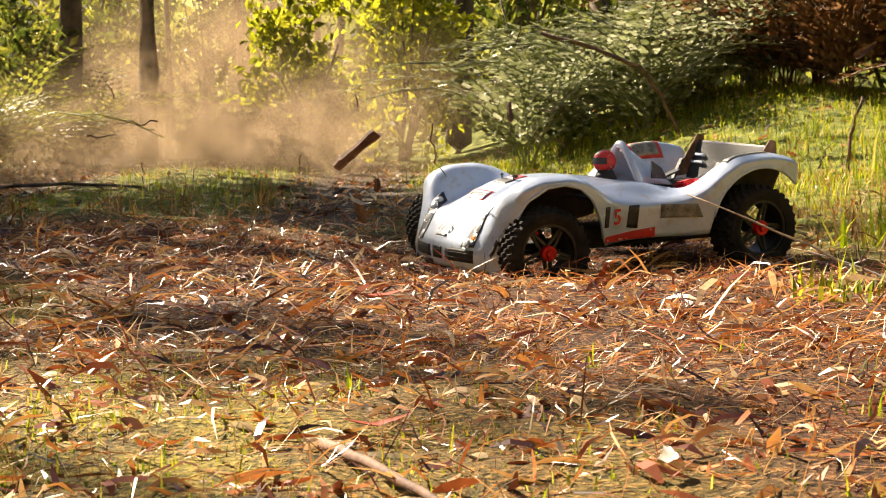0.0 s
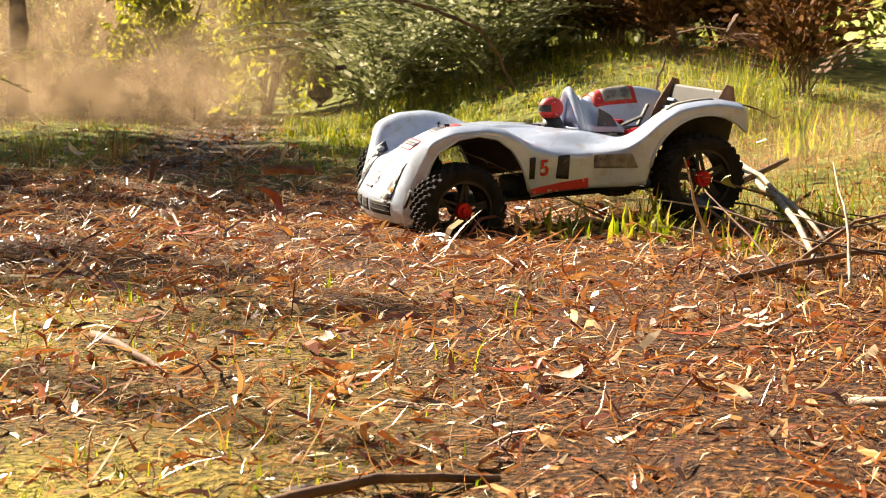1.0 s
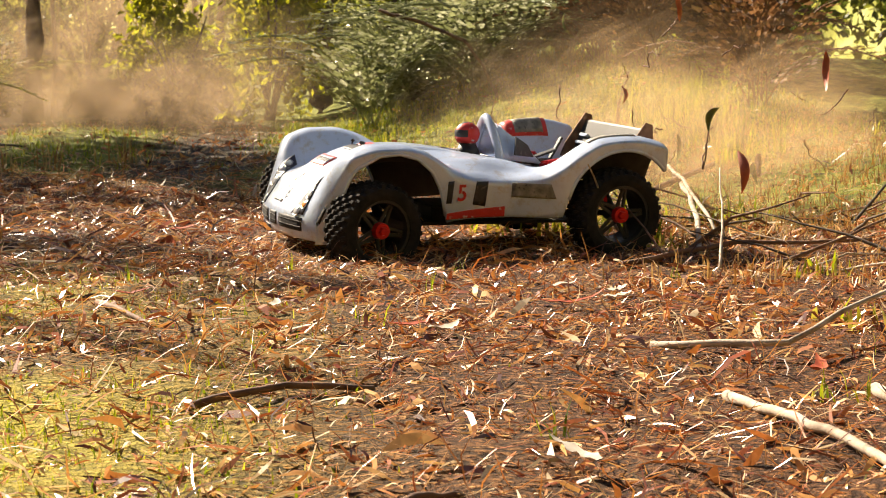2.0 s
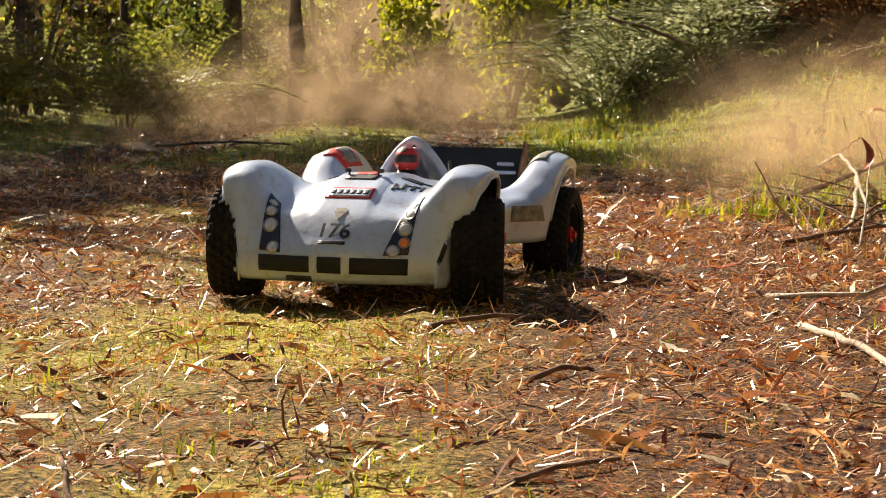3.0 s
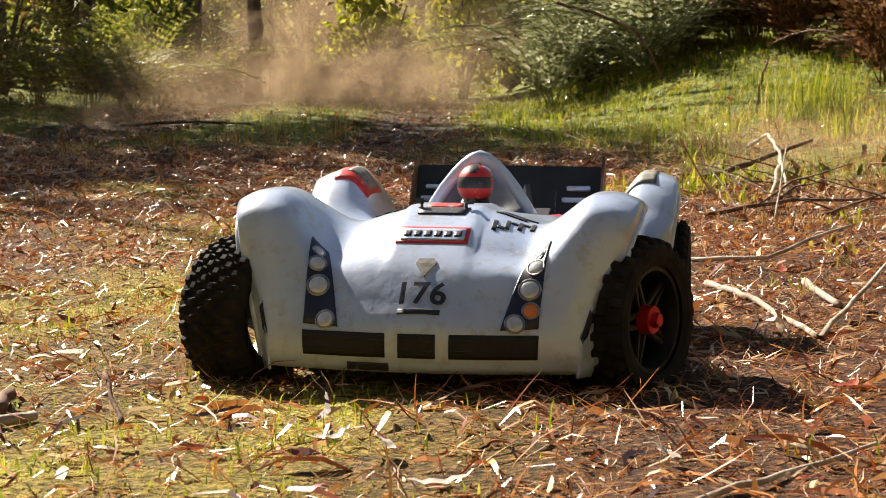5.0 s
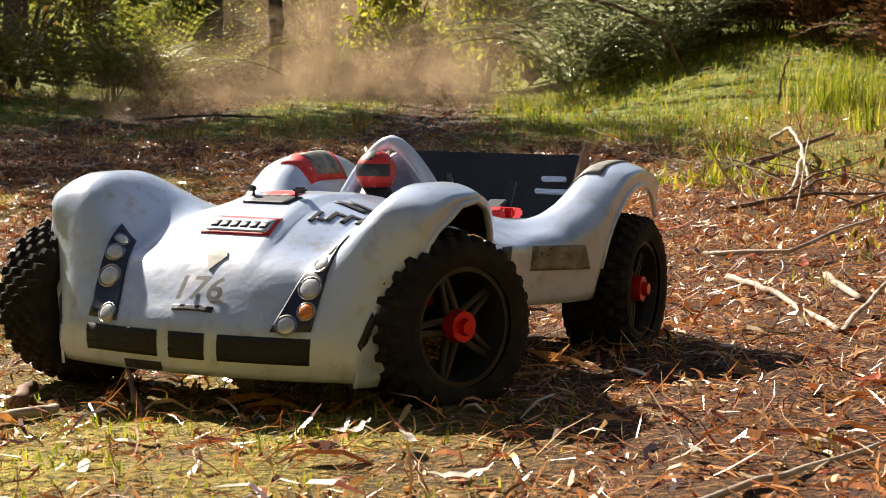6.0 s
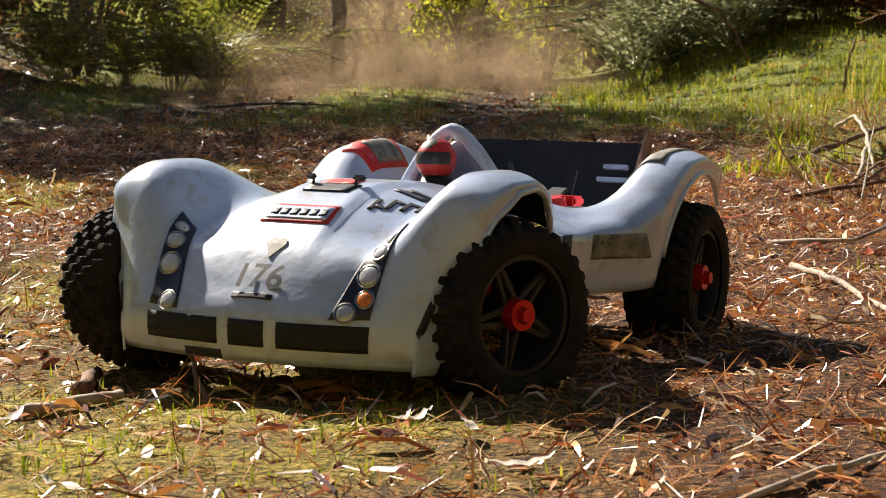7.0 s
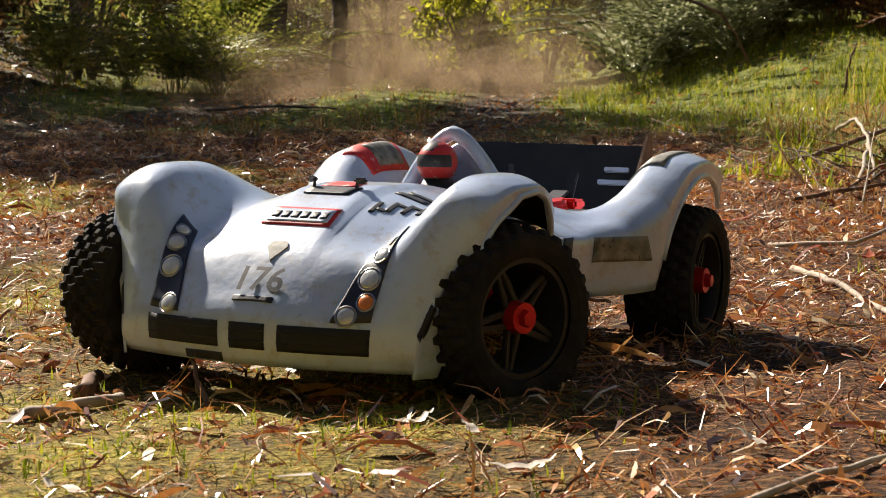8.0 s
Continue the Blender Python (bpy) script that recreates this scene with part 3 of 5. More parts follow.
# ---- litter ----
def slivers(points, lo, hi, slim, seed, flat=0.22, curl=0.14, size=None):
    """Curled slivers of leaf, bark and straw: three bent quads each."""
    r = np.random.default_rng(seed)
    n = len(points)
    length = r.uniform(0, 1, n) ** 1.8 * (hi - lo) + lo
    a, up = r.uniform(0, 2 * np.pi, n), r.normal(0, flat, n)
    d = np.stack([np.cos(a) * np.cos(up), np.sin(a) * np.cos(up), np.sin(up)], -1)
    roll = r.normal(0, 0.6, n)[:, None]
    flat_side = np.stack([-np.sin(a), np.cos(a), 0 * a], -1)
    nor = np.cross(d, flat_side)
    side = flat_side * np.cos(roll) + nor * np.sin(roll)
    nor = np.cross(d, side)
    w = (length * slim * r.uniform(0.5, 1.5, n))[:, None]
    bow = r.normal(0, curl, n)[:, None] * length[:, None]
    sway = r.normal(0, 0.12, n)[:, None] * length[:, None]
    rows = []
    for u, wide, b in ((-0.5, 0.25, 0.0), (-0.17, 1.0, 0.8), (0.17, 0.9, 0.8), (0.5, 0.12, 0.0)):
        c = points + d * (u * length[:, None]) + nor * bow * b + side * sway * b
        rows += [c - side * w * wide / 2, c + side * w * wide / 2]
    v = np.stack(rows, 1)
    dip = v[..., 2].min(1) - points[:, 2]
    v[..., 2] -= np.minimum(0, dip + 0.004)[:, None] * r.uniform(0.3, 1.0, n)[:, None]
    i = np.arange(n) * 8
    f = np.concatenate([np.stack([i + k, i + k + 1, i + k + 3, i + k + 2], -1) for k in (0, 2, 4)])
    return v.reshape(-1, 3), f


def in_view(x, y):
    return ((x > -0.29 * y - 0.15) & (x < 0.47 * y + 0.2)).astype(float)


def litter_stuff(name, n, y0, y1, lo, hi, slim, seed, label, keep=lambda x, y: 1.0, lift=0.3):
    p = scatter(n, -2.6, 3.2, y0, y1, seed, lambda x, y: in_view(x, y) * keep(x, y))
    p[:, 2] += 0.006
    tagged(new(name, raw(name, *slivers(p, lo, hi, slim, seed + 1, lift), LITTER)), label, "leaf litter", kind="stuff")


thin_moss = lambda x, y: 1.0 - 0.45 * moss_keep(x, y)
less_far = lambda x, y: (1 - 0.8 * zones(x, y)[1]) * (1 - 0.6 * zones(x, y)[0])
litter_stuff("fine_litter", 70000, 1.1, 3.6, 0.006, 0.032, 0.13, 91, "fine brown and straw-coloured bits of leaf and bark", thin_moss)
litter_stuff("needle_litter", 44000, 1.1, 4.8, 0.025, 0.085, 0.024, 92, "thin straw-coloured needles and grass stems", thin_moss, 0.4)
litter_stuff("leaf_litter", 7000, 1.1, 4.8, 0.02, 0.055, 0.16, 93, "dry curled brown and tan gum leaves", thin_moss)
litter_stuff("bark_strips", 3200, 1.1, 4.6, 0.03, 0.1, 0.065, 97, "curled strips of bark and long gum leaves", thin_moss, 0.14)
litter_stuff("broad_leaves", 3600, 1.1, 4.6, 0.014, 0.038, 0.24, 98, "dry tan gum leaves lying loose on the litter", thin_moss, 0.22)
litter_stuff("track_strips", 4200, 4.4, 7.6, 0.04, 0.12, 0.075, 99, "strips of bark and long leaves on the track", less_far, 0.16)
litter_stuff("track_litter", 56000, 3.4, 8.4, 0.01, 0.05, 0.13, 94, "dry brown litter of leaves and bark on the track", less_far)
litter_stuff("track_straw", 22000, 4.4, 9.0, 0.04, 0.13, 0.03, 95, "dry straw and thin sticks on the track", less_far)
litter_stuff("far_litter", 12000, 8.0, 13.0, 0.02, 0.07, 0.2, 96, "scattered dead leaves on the far track", lambda x, y: 0.25 + 0.6 * zones(x, y)[0])


def twig(name, points, r0, r1, mat, label, category="stick", group="fallen sticks"):
    """A crooked stick lying on the ground; points: x, y, height over the ground."""
    rr = np.random.default_rng(len(points) * 17 + int(abs(points[0][0]) * 1000))
    x0, y0 = points[0][0], points[0][1]
    z0 = float(height(x0, y0))
    fine = []
    for a, b in zip(points, points[1:]):
        for k in range(4):
            u = k / 4
            x, y, h = (a[i] * (1 - u) + b[i] * u for i in range(3))
            fine.append((x - x0 + rr.normal(0, r0 * 0.35), y - y0 + rr.normal(0, r0 * 0.35), float(height(x, y)) - z0 + h + r0 * 0.7 + rr.normal(0, r0 * 0.15)))
    x, y, h = points[-1]
    fine.append((x - x0, y - y0, float(height(x, y)) - z0 + h + r0 * 0.7))
    n = len(fine)
    ob = new(name, raw(name, *tube(fine, [r0 + (r1 - r0) * i / (n - 1) for i in range(n)], 8), mat, True))
    ob.matrix_basis = pose(x0, y0, z0)
    return tagged(ob, label, category, group)


def leaf_mesh(length, width, curl, mat, seed):
    """A sickle-shaped gum leaf with a folded midrib and a stalk."""
    r = np.random.default_rng(seed)
    verts, faces, n = [], [], 9
    for i in range(n + 1):
        u = i / n
        w = width / 2 * math.sin(math.pi * u ** 0.8) ** 0.9 + 0.0008
        x, y = length * (u - 0.5), length * 0.16 * (u - 0.5) ** 2 * 4
        z = curl * length * (u - 0.5) ** 2 * 4 + r.normal(0, 0.0012)
        verts += [(x, y - w, z + w * 0.35), (x, y, z), (x, y + w, z + w * 0.35)]
    for i in range(n):
        for k in (0, 1):
            faces.append((3 * i + k, 3 * i + k + 1, 3 * i + k + 4, 3 * i + k + 3))
    return raw("gum_leaf", verts, faces, mat, True)


def fallen_leaf(x, y, length, width, turn, mat, label, curl=0.12, tilt=6):
    ob = new("gum_leaf", leaf_mesh(length, width, curl, mat, int(1000 * (x + 3))))
    ob.matrix_basis = pose(x, y, float(height(x, y)) + 0.012, tilt, -tilt, turn)
    return tagged(ob, label, "leaf", "fallen gum leaves")


STICK = "weathered grey-brown stick lying in the litter"
twig("fallen_branch", [(0.677, 2.921, 0.004), (0.69, 2.78, 0.006), (0.7, 2.66, 0.004), (0.678, 2.387, 0.004), (0.668, 2.25, 0.002), (0.873, 2.7, 0.03), (1.25, 3.5, 0.06)],
     0.0055, 0.003, WOOD, "pale forked fallen branch at the edge of the track", "branch")
twig("stick", [(0.228, 1.161, 0.002), (0.295, 1.239, 0.008), (0.397, 1.391, 0.004), (0.5, 1.5, 0.006)], 0.0032, 0.0022, WOOD, STICK)
twig("stick", [(-0.33, 1.63, 0.0), (-0.28, 1.69, 0.003), (-0.249, 1.744, 0.0)], 0.007, 0.005, WOOD, "short thick grey stick lying in moss")
twig("stick", [(-0.16, 1.70, 0.0), (-0.175, 1.74, 0.02), (-0.185, 1.77, 0.04)], 0.003, 0.002, BROWN, "dark twig standing in the litter")
twig("stick", [(-0.295, 1.764, 0.0), (-0.285, 1.838, 0.004)], 0.009, 0.007, BROWN, "short dark lump of bark")
twig("stick", [(0.151, 1.805, 0.0), (0.2, 1.85, 0.008), (0.262, 1.915, 0.004)], 0.003, 0.002, BROWN, "thin red-brown stick lying in the litter")
twig("stick", [(0.151, 2.983, 0.0), (0.25, 3.03, 0.008), (0.344, 3.061, 0.0)], 0.0045, 0.003, BROWN, "dark stick lying on bare soil")
twig("stick", [(0.232, 2.417, 0.0), (0.28, 2.46, 0.01), (0.321, 2.496, 0.0)], 0.004, 0.0025, BROWN, "dark stick lying on bare soil")
twig("stick", [(0.851, 2.962, 0.005), (0.83, 2.8, 0.005), (0.816, 2.651, 0.005)], 0.007, 0.005, WOOD, "pale split piece of wood in the litter")
twig("stick", [(0.071, 3.859, 0.0), (0.1, 3.7, 0.006), (0.132, 3.545, 0.0)], 0.005, 0.003, BROWN, "dark curved twig in the moss")
twig("stick", [(1.66, 6.518, 0.03), (1.62, 6.1, 0.09), (1.5, 5.5, 0.08), (1.3, 4.7, 0.02)], 0.007, 0.004, WOOD, "long pale crooked stick on the bank")
twig("stick", [(1.622, 5.947, 0.05), (1.45, 5.3, 0.06), (1.164, 4.408, 0.01)], 0.008, 0.005, WOOD, "long pale crooked stick on the bank")
twig("stick", [(1.2, 5.301, 0.02), (1.396, 5.476, 0.05), (1.7, 5.85, 0.07)], 0.012, 0.006, BROWN, "brown strip of bark on the bank")
twig("stick", [(2.1, 8.1, 0.0), (2.11, 8.1, 0.12), (2.15, 8.1, 0.24)], 0.008, 0.004, BROWN, "dead brown stem standing on the bank")
twig("stick", [(1.0, 4.35, 0.0), (1.25, 4.45, 0.03), (1.5, 4.4, 0.02)], 0.006, 0.003, BROWN, "dark stick on the bank")
twig("stick", [(0.72, 3.3, 0.0), (0.85, 3.2, 0.02), (1.05, 3.35, 0.06)], 0.005, 0.003, WOOD, STICK)
twig("stick", [(-0.9, 9.6, 0.02), (-0.5, 9.2, 0.03), (-0.2, 9.0, 0.01)], 0.009, 0.004, BARK, "dark fallen stick beside the rut")
twig("dead_branch", [(1.5, 10.3, 0.62), (1.72, 10.2, 0.5), (1.9, 10.1, 0.36), (2.0, 10.1, 0.2), (2.08, 10.1, 0.0)], 0.01, 0.008, BROWN, "dark dead branch arching before the ferns", "branch")
brush = np.random.default_rng(404)
for n in range(44):
    x, y, a, long = brush.uniform(1.08, 1.75), brush.uniform(4.1, 5.4), brush.uniform(0, 6.28), brush.uniform(0.12, 0.4)
    up, dx, dy = long * brush.uniform(0.05, 0.5), long * math.cos(a), long * math.sin(a)
    twig("stick", [(x, y, 0.0), (x + dx * 0.4, y + dy * 0.4 + brush.normal(0, 0.02), up * 0.55 + brush.normal(0, 0.012)), (x + dx, y + dy, up)], brush.uniform(0.002, 0.005), 0.0012,
         (BROWN, WOOD, BARK)[n % 3], ("thin brown twig in the brushwood on the bank", "pale bare twig in the brushwood on the bank", "dark twig in the brushwood on the bank")[n % 3], "stick", "brushwood on the bank")
for n, (x, y, z) in enumerate([(1.9, 7.0, 0.14), (1.5, 6.4, 0.12), (-0.07, 7.85, 0.12), (-0.26, 7.7, 0.1), (0.18, 8.3, 0.13), (-0.9, 7.2, 0.11), (-0.55, 7.5, 0.09)]):
    tussock(x, y, z, 26, DRY_GRASS, "dry straw tuft at the edge of the litter", 0.04, 860 + n, 0.003)
PALE, RUSTY = "bleached pale gum leaf on the ground", "rust-red fallen gum leaf on the ground"
for x, y, length, width, turn, mat, label in [
        (0.107, 1.306, 0.05, 0.011, 5, PALE_LEAF, PALE), (0.077, 1.46, 0.04, 0.01, 100, PALE_LEAF, PALE), (0.821, 3.798, 0.05, 0.016, 10, PALE_LEAF, PALE),
        (0.80, 3.72, 0.045, 0.014, -15, PALE_LEAF, PALE), (-0.709, 5.716, 0.09, 0.02, 20, PALE_LEAF, PALE), (0.561, 2.144, 0.055, 0.012, 160, GREEN_LEAF, "green gum leaf on dry litter"),
        (-1.112, 7.484, 0.06, 0.03, 30, RED_LEAF, RUSTY), (-0.656, 11.6, 0.06, 0.03, 0, RED_LEAF, RUSTY), (-0.314, 1.544, 0.05, 0.01, 60, PALE_LEAF, PALE),
        (-0.211, 1.223, 0.05, 0.011, 140, PALE_LEAF, PALE), (0.031, 1.52, 0.045, 0.009, 30, PALE_LEAF, PALE), (0.44, 2.6, 0.075, 0.018, 105, PALE_LEAF, PALE),
        (0.455, 3.446, 0.06, 0.014, 10, RED_LEAF, RUSTY), (0.49, 3.404, 0.05, 0.018, 30, PALE_LEAF, PALE), (0.759, 3.867, 0.05, 0.014, 0, PALE_LEAF, PALE),
        (0.306, 3.675, 0.045, 0.012, 70, PALE_LEAF, PALE), (0.721, 3.672, 0.11, 0.012, 0, RED_LEAF, RUSTY), (0.12, 3.9, 0.06, 0.012, 10, RED_LEAF, RUSTY),
        (0.25, 5.1, 0.09, 0.02, 10, RED_LEAF, RUSTY), (0.0, 4.9, 0.08, 0.016, 150, RED_LEAF, RUSTY), (0.35, 2.05, 0.05, 0.012, 170, PALE_LEAF, PALE),
        (0.55, 1.75, 0.05, 0.012, 40, RED_LEAF, RUSTY), (0.3, 1.4, 0.045, 0.01, 120, PALE_LEAF, PALE), (0.85, 3.1, 0.07, 0.016, 60, RED_LEAF, RUSTY)]:
    fallen_leaf(x, y, length, width, turn, mat, label)
# ---- the model car: x ahead, y to its left, origin under the rear axle ----
WHEEL_R, WHEEL_Z, AXLE, REAR_AXLE = 0.09, 0.077, 0.503, 0.01
TRACK = (0.217, 0.205)


DROP = 0.012


def table(x, xs, ys):
    """A smooth curve through the table that never overshoots it."""
    xs, ys = np.asarray(xs, float), np.asarray(ys, float)
    h, d = np.diff(xs), np.diff(ys) / np.diff(xs)
    m = np.r_[d[0], np.where(d[:-1] * d[1:] > 0, 2 * d[:-1] * d[1:] / (d[:-1] + d[1:] + 1e-12), 0.0), d[-1]]
    i = int(np.clip(np.searchsorted(xs, x) - 1, 0, len(h) - 1))
    u = min(1.0, max(0.0, (x - xs[i]) / h[i]))
    return float((1 + 2 * u) * (1 - u) ** 2 * ys[i] + u * (1 - u) ** 2 * h[i] * m[i] + u * u * (3 - 2 * u) * ys[i + 1] + u * u * (u - 1) * h[i] * m[i + 1])


def crest(x):
    return table(x, [-0.12, -0.08, -0.02, 0.04, 0.09, 0.13, 0.17, 0.23, 0.29, 0.335, 0.37, 0.41, 0.455, 0.5, 0.54, 0.58, 0.61, 0.63, 0.64],
                           [0.204, 0.219, 0.229, 0.225, 0.203, 0.174, 0.152, 0.146, 0.15, 0.164, 0.184, 0.203, 0.212, 0.211, 0.2, 0.176, 0.145, 0.112, 0.08])


def spine(x):
    return table(x, [-0.12, 0.0, 0.1, 0.17, 0.22, 0.30, 0.38, 0.43, 0.468, 0.522, 0.55, 0.587, 0.608, 0.623, 0.635, 0.64],
                           [0.125, 0.132, 0.148, 0.166, 0.176, 0.184, 0.189, 0.189, 0.184, 0.165, 0.15, 0.13, 0.112, 0.096, 0.082, 0.073])


def half_width(x):
    return table(x, [-0.12, -0.05, 0.04, 0.12, 0.17, 0.22, 0.28, 0.33, 0.36, 0.42, 0.46, 0.5, 0.56, 0.6, 0.625, 0.64],
                           [0.232, 0.24, 0.244, 0.24, 0.214, 0.186, 0.18, 0.187, 0.2, 0.216, 0.222, 0.222, 0.212, 0.195, 0.18, 0.168])


def top(x, y):
    """Height of the shell at a place of the plan: a domed bonnet, a valley beside it, then the bulging fender."""
    w, a = half_width(x), abs(y)
    yc = w * 0.84
    s, c = spine(x), crest(x)
    hood = float(step01(0.61, 0.52, x) if x > 0.5 else step01(0.2, 0.36, x))
    z = s - 0.02 * hood * float(step01(0.035, 0.125, a))
    first, last = np.interp(x, [0.1, 0.22], [0.125, 0.095]), np.interp(x, [0.1, 0.22, 0.32, 0.4, 0.58], [0.2, 0.172, 0.172, 0.182, 0.172])
    z += (c - z) * float(step01(first, last, a))
    z -= 0.012 * (a / 0.17) ** 2 * float(step01(0.60, 0.64, x))
    if a > yc:
        z -= DROP * ((a - yc) / (w - yc)) ** 2
    z += 0.005 * hood * float(step01(0.05, 0.04, a))
    return z


def low_edge(x):
    """Lower rim of the flank: the sill, and the wheel arches cut out of it."""
    z = float(np.interp(x, [-0.12, 0.1, 0.16, 0.3, 0.42, 0.6, 0.65], [0.172, 0.075, 0.07, 0.066, 0.052, 0.022, 0.022]))
    if 0.35 < x < 0.61:
        z = max(z, float(np.interp(x, [0.35, 0.358, 0.37, 0.39, 0.42, 0.46, 0.5, 0.54, 0.57, 0.59, 0.602, 0.61],
                                   [0.066, 0.1, 0.13, 0.16, 0.184, 0.194, 0.19, 0.167, 0.133, 0.097, 0.06, 0.024])))
    if abs(x + 0.0) < 0.118:
        z = max(z, 0.085 + math.sqrt(0.118 ** 2 - x * x) * 0.98)
    return min(z, crest(x) - DROP - 0.006)


def side_y(x, z):
    """The flank leans in towards the sill and is drawn in at the waist."""
    w = half_width(x)
    return w - 0.02 * (max(0.0, (crest(x) - DROP - z)) / 0.15) ** 1.3


def warp(x, y):
    """The plan drawn back towards the sides at the nose."""
    return x - float(step01(0.54, 0.64, x)) * (0.008 + 0.032 * (abs(y) / 0.168) ** 2)


def body_mesh():
    xs = np.r_[np.linspace(-0.095, 0.5, 74), np.linspace(0.5, 0.64, 46)[1:]]
    nx, ny, ns = len(xs), 72, 8
    verts, faces = [], []
    for x in xs:
        w = half_width(x)
        row = []
        for j in range(ns, 0, -1):
            z = (crest(x) - DROP) + (low_edge(x) - (crest(x) - DROP)) * (j / ns)
            y = side_y(x, z)
            row.append((warp(x, y), -y, z))
        for y in np.linspace(-w, w, ny + 1):
            row.append((warp(x, y), y, top(x, y)))
        for j in range(1, ns + 1):
            z = (crest(x) - DROP) + (low_edge(x) - (crest(x) - DROP)) * (j / ns)
            y = side_y(x, z)
            row.append((warp(x, y), y, z))
        verts += row
    n = ny + 1 + 2 * ns
    for i in range(nx - 1):
        x = (xs[i] + xs[i + 1]) / 2
        for j in range(n - 1):
            y = (verts[i * n + j][1] + verts[i * n + j + 1][1]) / 2
            inner = ns <= j < ns + ny
            bay = inner and x < 0.13 and abs(y) < 0.118
            pit = inner and 0.19 < x < 0.285 and (y / 0.05) ** 2 + ((x - 0.235) / 0.05) ** 2 < 1
            if not bay and not pit:
                faces.append((i * n + j, (i + 1) * n + j, (i + 1) * n + j + 1, i * n + j + 1))
    # nose front, folded down from the last row
    base = (nx - 1) * n
    front = list(range(ns, ns + ny + 1))
    prev = [base + j for j in front]
    steps = 7
    for k in range(1, steps + 1):
        cur = []
        for j in front:
            x, y, z = verts[base + j]
            u = k / steps
            cur.append(len(verts))
            verts.append((x + 0.004 * math.sin(u * 3) - 0.006 * u, y * (1 - 0.015 * u), z + (0.026 - z) * u))
        for a in range(len(front) - 1):
            faces.append((prev[a], cur[a], cur[a + 1], prev[a + 1]))
        prev = cur
    me = raw("body", verts, faces, WHITE, True)
    me.materials.append(INSIDE)
    return me


def on_front(y, z):
    """A place on the nose front."""
    zt = top(0.64, y)
    u = np.clip((zt - z) / max(1e-3, zt - 0.026), 0, 1)
    return Vector((warp(0.64, y) + 0.004 * math.sin(u * 3) - 0.006 * u, y * (1 - 0.015 * u), z))


def on_top(x, y):
    return Vector((warp(x, y), y, top(x, y)))


def on_plan(x, y):
    """The same, with x as it lies after the nose is drawn back."""
    p = x
    for _ in range(8):
        p = min(0.64, p + 0.8 * (x - warp(p, y)))
    return on_top(p, y)


def on_side(x, z, s):
    y = side_y(x, z)
    return Vector((warp(x, y), s * y, z))


def patch(place, outline, lift=0.0016, cuts=10):
    """A thin sheet laid on the shell: the outline is a quad of parameter pairs, given to place()."""
    (a0, a1), (b0, b1), (c0, c1), (d0, d1) = outline
    grid = []
    for i in range(cuts + 1):
        for j in range(cuts + 1):
            u, v = i / cuts, j / cuts
            p0 = (a0 * (1 - u) + b0 * u) * (1 - v) + (d0 * (1 - u) + c0 * u) * v
            p1 = (a1 * (1 - u) + b1 * u) * (1 - v) + (d1 * (1 - u) + c1 * u) * v
            grid.append((p0, p1))
    verts = [lifted(place, p, lift) for p in grid] + [lifted(place, p, -0.001) for p in grid]
    n, m = cuts + 1, (cuts + 1) ** 2
    faces = [(i * n + j, (i + 1) * n + j, (i + 1) * n + j + 1, i * n + j + 1) for i in range(cuts) for j in range(cuts)]
    rim = [j for j in range(n)] + [i * n + cuts for i in range(1, n)] + [cuts * n + j for j in range(cuts - 1, -1, -1)] + [i * n for i in range(cuts - 1, 0, -1)]
    faces += [(a, b, b + m, a + m) for a, b in zip(rim, rim[1:] + rim[:1])]
    return verts, faces


def lifted(place, p, lift):
    e = 0.002
    c = place(*p)
    du, dv = place(p[0] + e, p[1]) - c, place(p[0], p[1] + e) - c
    n = du.cross(dv)
    n = n.normalized() if n.length > 1e-12 else Vector((0, 0, 1))
    if place(*p).x > 0.6 and abs(n.x) > max(abs(n.y), abs(n.z)):
        out = Vector((1, 0, 0))
    elif abs(n.z) > 0.35:
        out = Vector((0, 0, 1))
    else:
        out = Vector((0, c.y, 0))
    if n.dot(out) < 0:
        n = -n
    return c + n * lift


def lay(name, place, outline, mat, parent, label="", lift=0.0016, cuts=10):
    return part(name, raw(name, *patch(place, outline, lift, cuts), mat, True), mat, parent, label)


def written(text, place, size, mat, parent, label, lift=0.0034):
    """Flat letters of the built-in font wrapped on the shell; place takes the letters' own x and y in metres."""
    data = bpy.data.curves.new("lettering", "FONT")
    data.body, data.size, data.align_x, data.align_y, data.resolution_u = text, size, "CENTER", "CENTER", 3
    data.offset = size * 0.02
    tmp = new("lettering", data)
    me = bpy.data.meshes.new_from_object(tmp.evaluated_get(bpy.context.evaluated_depsgraph_get()))
    bpy.data.objects.remove(tmp)
    bm = bmesh.new()
    bm.from_mesh(me)
    bmesh.ops.triangulate(bm, faces=bm.faces[:])
    bmesh.ops.subdivide_edges(bm, edges=[e for e in bm.edges if e.calc_length() > size * 0.12], cuts=3)
    for v in bm.verts:
        v.co = lifted(place, (v.co.x, v.co.y), lift)
    return part("number", bm, mat, parent, label)


